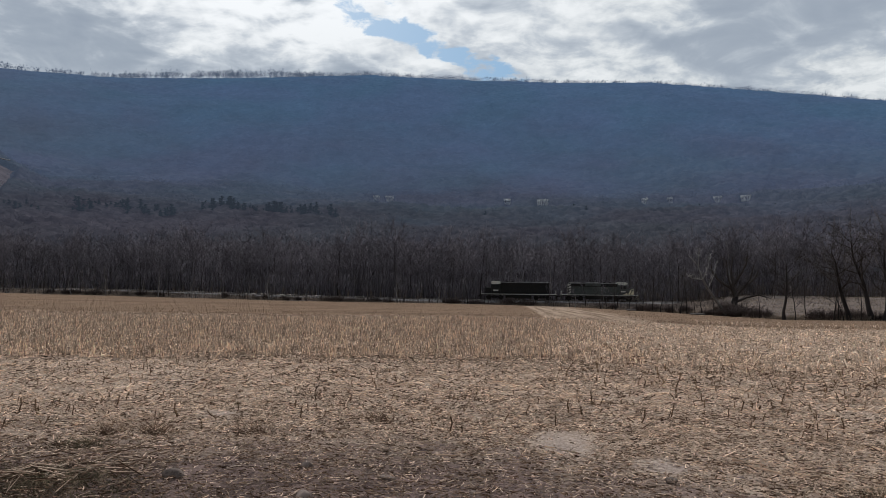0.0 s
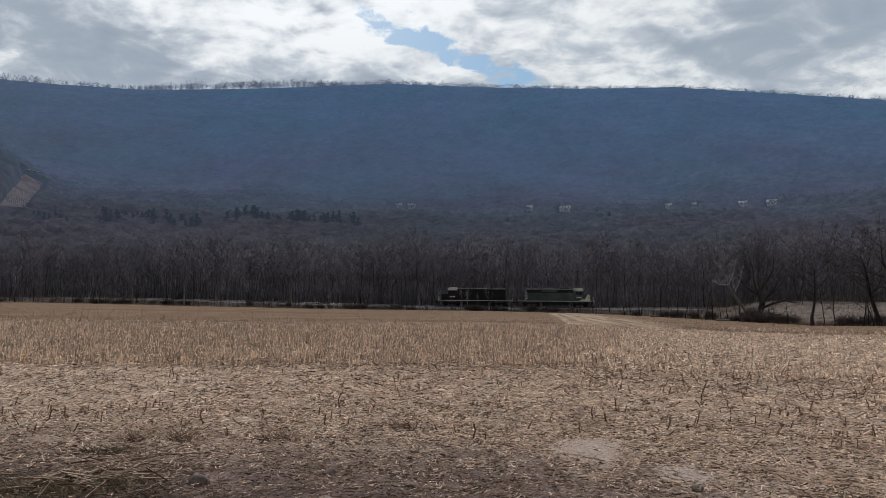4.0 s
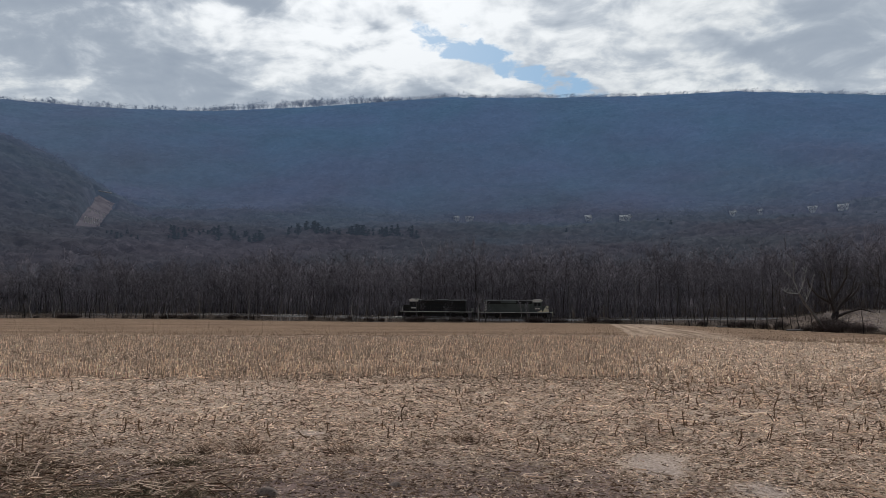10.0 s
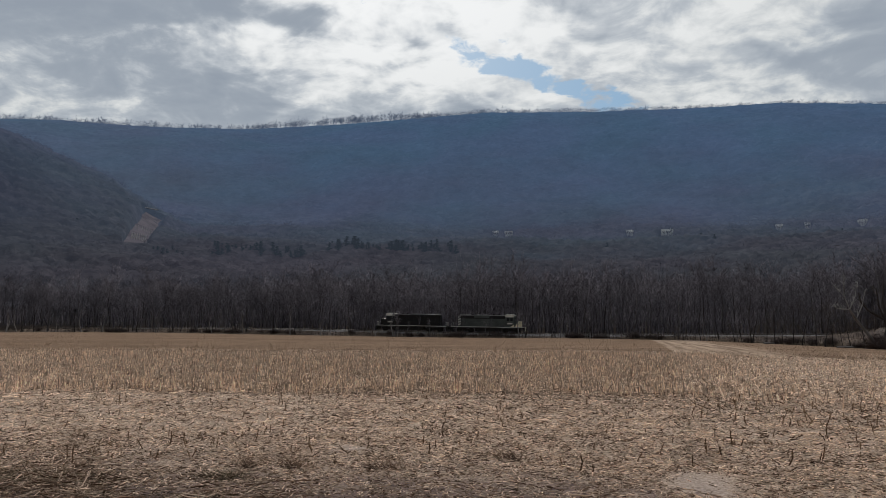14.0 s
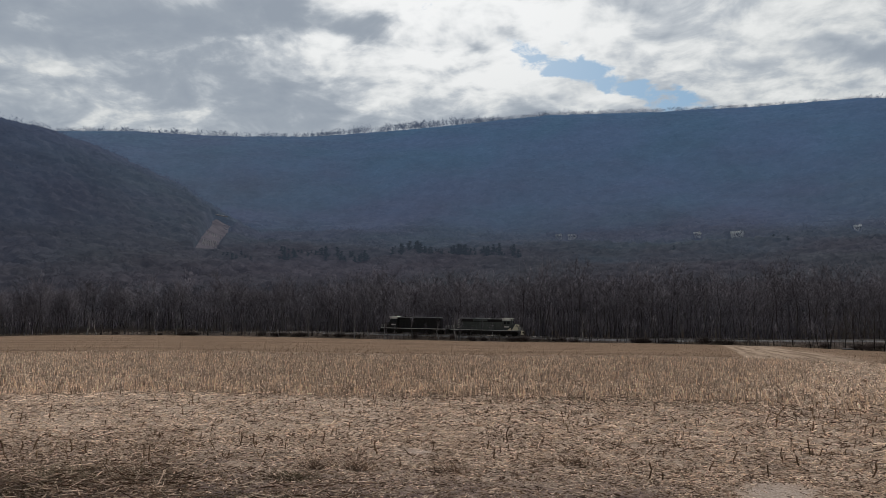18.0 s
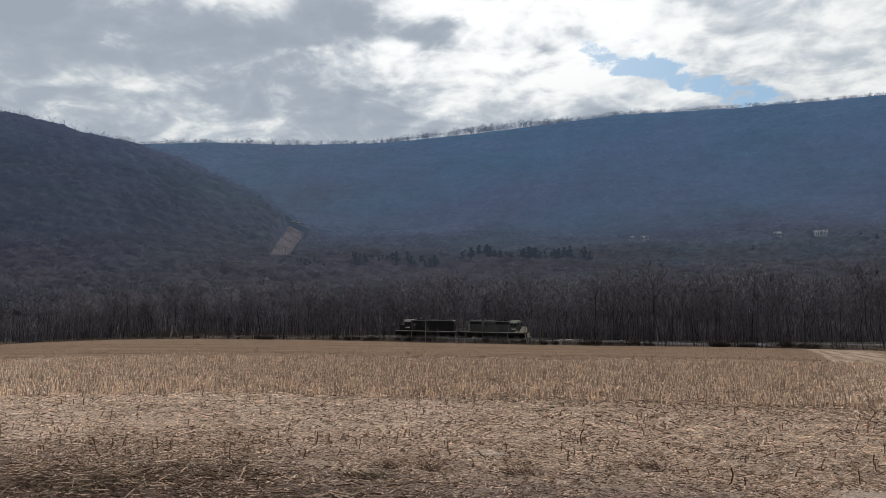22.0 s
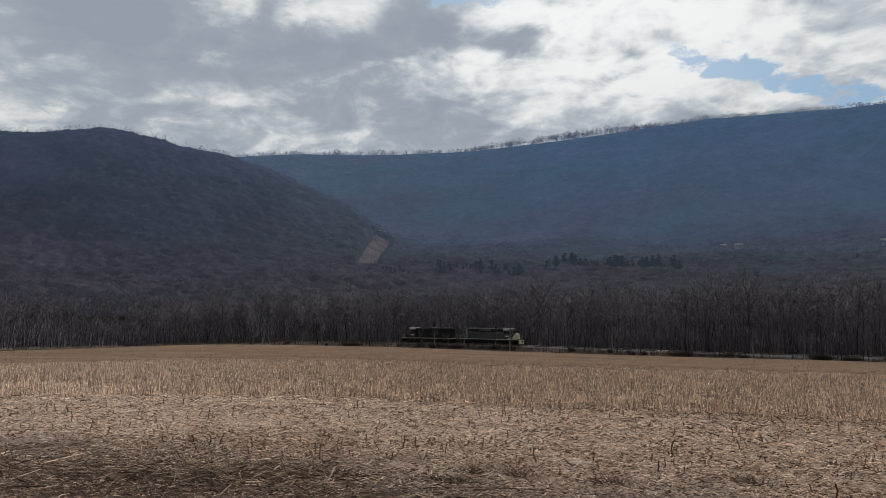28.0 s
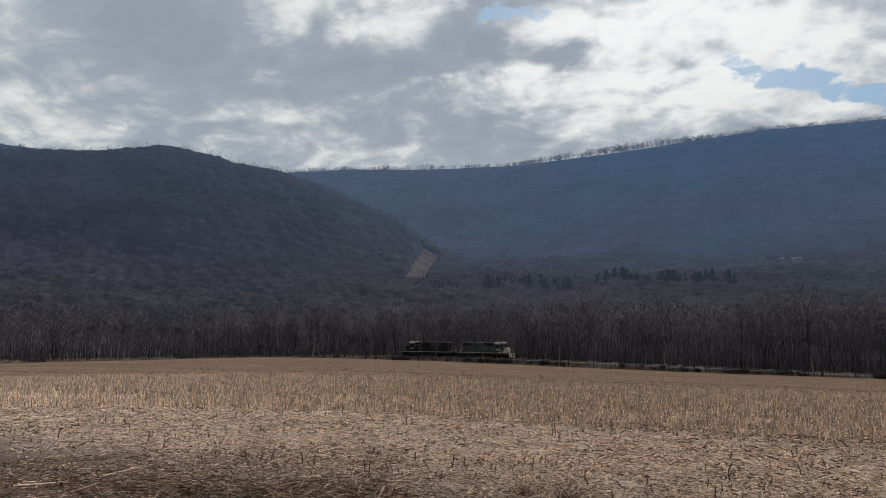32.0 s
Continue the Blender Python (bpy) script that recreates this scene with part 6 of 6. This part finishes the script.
def build_shrubs():
    kinds = [shrub_mesh(800, 4.5, 2.0, 170), shrub_mesh(801, 3.2, 1.6, 130), shrub_mesh(802, 2.2, 1.3, 90), shrub_mesh(803, 5.5, 1.7, 190)]
    rng = np.random.default_rng(80)
    rows = [(5.1, 0, 1.0), (6.0, 2, 0.9), (-8.2, 1, 1.0), (-8.9, 2, 0.9), (-22.3, 3, 0.8), (-21.0, 1, 0.8), (-27.0, 3, 0.8), (-28.2, 1, 0.8), (-12.3, 2, 0.9), (23.0, 1, 1.0), (22.2, 3, 0.8), (23.6, 0, 0.8), (26.8, 1, 0.9), (27.6, 3, 0.9), (28.6, 0, 0.9), (29.6, 1, 0.9), (30.6, 3, 0.7), (32, 0, 0.9), (33.5, 3, 0.9), (17.2, 2, 1.0), (18.3, 1, 1.0), (19.8, 3, 0.7), (21.4, 1, 0.9)]
    rows += [(az, int(rng.integers(1, 4)), rng.uniform(0.5, 0.9)) for az in rng.uniform(-43, 16, 44)]
    rows += [(az, int(rng.integers(0, 4)), rng.uniform(0.8, 1.3)) for az in rng.uniform(12, 22.5, 12)]
    for az, k, size in rows:
        x, y = spot(az, knots(az, EDGE_FAR) + rng.uniform(0.6, 3.2))
        ob = tagged(new("shrub", kinds[k]), "leafless brown shrub on the grassy verge", "shrub", "verge shrubs")
        ob.matrix_basis = pose(x, y, float(land(x, y)) - 0.05, 0, 0, rng.random() * 360) @ Matrix.Diagonal((size, size, size, 1))
    # low brush between the field and the track
    n = 1150
    az = np.concatenate([rng.uniform(-43, 9, 900), rng.uniform(8, 23, 250)])
    r0 = knots(az, EDGE_FAR)
    r1 = 168 / np.cos(np.radians(az) - TRACK_AZ)
    r = r0 + 0.8 + np.maximum(r1 - r0 - 1.5, 2.5) * rng.random(n)
    low = unit_trees(860, 6, 7, 1, 2.6, spread=0.8, clear=0.02)
    x, y = r * np.sin(np.radians(az)), r * np.cos(np.radians(az))
    woods("verge_brush", "low bare brush and brambles between field and track", SHRUB, 86, az, r, low, np.where(az < 6, rng.uniform(0.4, 1.5, n), rng.uniform(0.4, 1.3, n)), 1.5, land(x, y))
    # brush along the pasture's far side
    n = 260
    az, r = rng.uniform(18, 37, n), 183 + rng.normal(0, 3.5, n)
    x, y = r * np.sin(np.radians(az)), r * np.cos(np.radians(az))
    woods("pasture_brush", "bare brush along the pasture's far side", SHRUB, 87, az, r, low, rng.uniform(1.0, 3.2, n), 1.2, land(x, y))
    # tall dry grass along the field's edge
    n = 22000
    az = rng.uniform(-64, 36, n)
    r = knots(az, EDGE_FAR) + rng.uniform(-0.5, 6.5, n)
    x, y = r * np.sin(np.radians(az)), r * np.cos(np.radians(az))
    patch = np.array([noise.noise(Vector((a * 0.08, b * 0.08, 3))) for a, b in zip(x, y)])
    ok = patch > -0.2
    x, y = x[ok], y[ok]
    z = land(x, y)
    a = np.stack([x, y, z - 0.03], -1)
    b = a + np.stack([rng.normal(0, 0.18, len(x)), rng.normal(0, 0.18, len(x)), rng.uniform(0.25, 0.8, len(x))], -1)
    tagged(new("verge_grass", mesh_of("verge_grass", *spikes(a, b, np.full(len(x), 0.035)), DRY_GRASS)), "tall dry grass along the field's edge", "grass", kind="stuff")
    # rough grass on the pasture
    n = 9000
    az, r = rng.uniform(18.5, 36, n), rng.uniform(100, 185, n)
    ok = r > knots(az, EDGE_FAR) + 4
    x, y = r[ok] * np.sin(np.radians(az[ok])), r[ok] * np.cos(np.radians(az[ok]))
    a = np.stack([x, y, land(x, y) - 0.03], -1)
    b = a + np.stack([rng.normal(0, 0.2, len(x)), rng.normal(0, 0.2, len(x)), rng.uniform(0.08, 0.4, len(x))], -1)
    tagged(new("pasture_grass", mesh_of("pasture_grass", *spikes(a, b, np.full(len(x), 0.05)), DRY_GRASS)), "tufts of rough dry grass on the pasture", "grass", kind="stuff")
    # a pale fallen log by the hedgerow
    for az, r, turn, long in ((19.0, 121, 95, 1.9), (19.3, 123, 70, 1.4), (14.4, 146, 100, 2.2)):
        x, y = spot(az, r)
        v, f = rods([(np.array((-long / 2, 0, 0.14)), np.array((0, 0.05, 0.16)), 0.16, 0.15), (np.array((0, 0.05, 0.16)), np.array((long / 2, 0, 0.15)), 0.15, 0.11), (np.array((0.2, 0.05, 0.2)), np.array((0.5, 0.3, 0.5)), 0.04, 0.0)], 10)
        ob = tagged(new("fallen_log", mesh_of("fallen_log", v, f, PALE_BARK)), "pale fallen log on the verge", "log", "fallen logs")
        ob.matrix_basis = pose(x, y, float(land(x, y)) - 0.02, 0, 0, turn - 90)


HOUSE_WALL = material("white_siding", (0.90, 0.90, 0.89), (0.80, 0.80, 0.79), 0.6, scale=0.5, fine=6)
# roofs and chimneys whitened in base colour to imitate sun glint
HOUSE_ROOF = material("glint_white_roof", (0.84, 0.84, 0.84), (0.76, 0.76, 0.76), 0.5, scale=0.5, fine=5)
PANE = material("dark_pane", (0.03, 0.035, 0.04), None, 0.1, scale=1, fine=3)
# pinkish-grey emission paints haze over the cleared ground
HAZY_CLEARED = material("hazy_cleared_slope", (0.085, 0.074, 0.076), (0.020, 0.018, 0.020), 0.95, scale=0.06, fine=0.35, haze_glow=(0.0520, 0.0495, 0.0600))
POST = material("weathered_post", (0.55, 0.53, 0.53), (0.42, 0.40, 0.40), 0.8, scale=0.5, fine=5)


def house(az, r, wide, label, lift=1.5):
    x, y = spot(az, r)
    z = float(hill(np.array([x]), np.array([y]))[0]) + lift
    ob = thing("house", label, "house", "valley houses", at=pose(x, y, z, 0, 0, -az + 8 * math.sin(az * 3)))
    deep, high = 6.5, 2.4
    bm = bmesh.new()
    box_bm(bm, -wide / 2, wide / 2, -deep / 2, deep / 2, -2.0, high)
    gable = [bm.verts.new(p) for p in ((-wide / 2, -deep / 2, high), (-wide / 2, deep / 2, high), (-wide / 2, 0, high + 2.2), (wide / 2, -deep / 2, high), (wide / 2, deep / 2, high), (wide / 2, 0, high + 2.2))]
    bm.faces.new(gable[:3])
    bm.faces.new(gable[3:][::-1])
    part("wall", bm_mesh("wall", bm, HOUSE_WALL), ob)
    bm = bmesh.new()
    for s in (-1, 1):
        v = [bm.verts.new(p) for p in ((-wide / 2 - 0.4, s * (deep / 2 + 0.4), high - 0.25), (wide / 2 + 0.4, s * (deep / 2 + 0.4), high - 0.25), (wide / 2 + 0.4, 0, high + 2.3), (-wide / 2 - 0.4, 0, high + 2.3))]
        bm.faces.new(v)
    bmesh.ops.solidify(bm, geom=bm.faces[:], thickness=0.2)
    part("roof", bm_mesh("roof", bm, HOUSE_ROOF), ob)
    for k in range(3):
        for z0 in (0.9,):
            bm = bmesh.new()
            cx = (k - 1) * wide * 0.3
            box_bm(bm, cx - 0.35, cx + 0.35, -deep / 2 - 0.04, -deep / 2 + 0.02, z0, z0 + 0.9)
            part("window", bm_mesh("window", bm, PANE), ob)
    bm = bmesh.new()
    box_bm(bm, wide * 0.25, wide * 0.25 + 0.7, -0.35, 0.35, high + 1.4, high + 3.2)
    part("chimney", bm_mesh("chimney", bm, HOUSE_ROOF), ob)


def build_clearing():
    """The cleared strip that climbs the spur's foot, with rows of pale posts."""
    verts, faces = [], []
    rs = np.linspace(CUT_NEAR, CUT_DEEP, 30)
    for r in rs:
        mid = cut_band(r)
        wide = 0.70 - 0.16 * (r - CUT_NEAR) / (CUT_DEEP - CUT_NEAR)
        for k in range(9):
            x, y = spot(mid + wide * (k / 4 - 1) * (1 + 0.22 * noise.noise(Vector((r * 0.06, k, 3)))), r)
            verts.append((x, y, float(hill(np.array([x]), np.array([y]))[0]) + 1.2))
    for i in range(len(rs) - 1):
        for k in range(8):
            faces.append((i * 9 + k, i * 9 + k + 1, i * 9 + k + 10, i * 9 + k + 9))
    tagged(new("ground_clearing", mesh_of("ground_clearing", verts, faces, HAZY_CLEARED)), "pale cleared strip climbing the wooded slope", "clearing", kind="structure")
    for r, n in ((585, 9), (592, 8), (600, 7), (650, 3), (655, 4)):
        for k in range(n):
            az = cut_band(r) + (k / max(n - 1, 1) - 0.4) * 0.9
            x, y = spot(az, r)
            z = float(hill(np.array([x]), np.array([y]))[0]) + 1.0
            v, f = sticks([(0, 0, 0)], [(0.15, 0, 2.6)], 0.32, 0.26, 6)
            ob = tagged(new("post", mesh_of("post", v, f, POST)), "pale upright post on the cleared slope", "post", "posts in the clearing")
            ob.matrix_basis = pose(x, y, z)
    v, f = sticks([(0, 0, 0)], [(16, 4, -3.0)], 0.8, 0.6, 6)
    x, y = spot(cut_band(CUT_DEEP) - 0.9, CUT_DEEP + 4)
    ob = tagged(new("felled_log", mesh_of("felled_log", v, f, POST)), "pale felled trunk at the clearing's top", "log")
    ob.matrix_basis = pose(x, y, float(hill(np.array([x]), np.array([y]))[0]) + 3.0)


build_hedgerow()
build_shrubs()
for az, r, wide in HOMES:
    house(az, r, wide, "small white farmhouse half hidden among bare trees", 3.5)
house(-53.15, 415, 11, "low white farmhouse roof among bare trees", -2.2)
build_clearing()

motions()
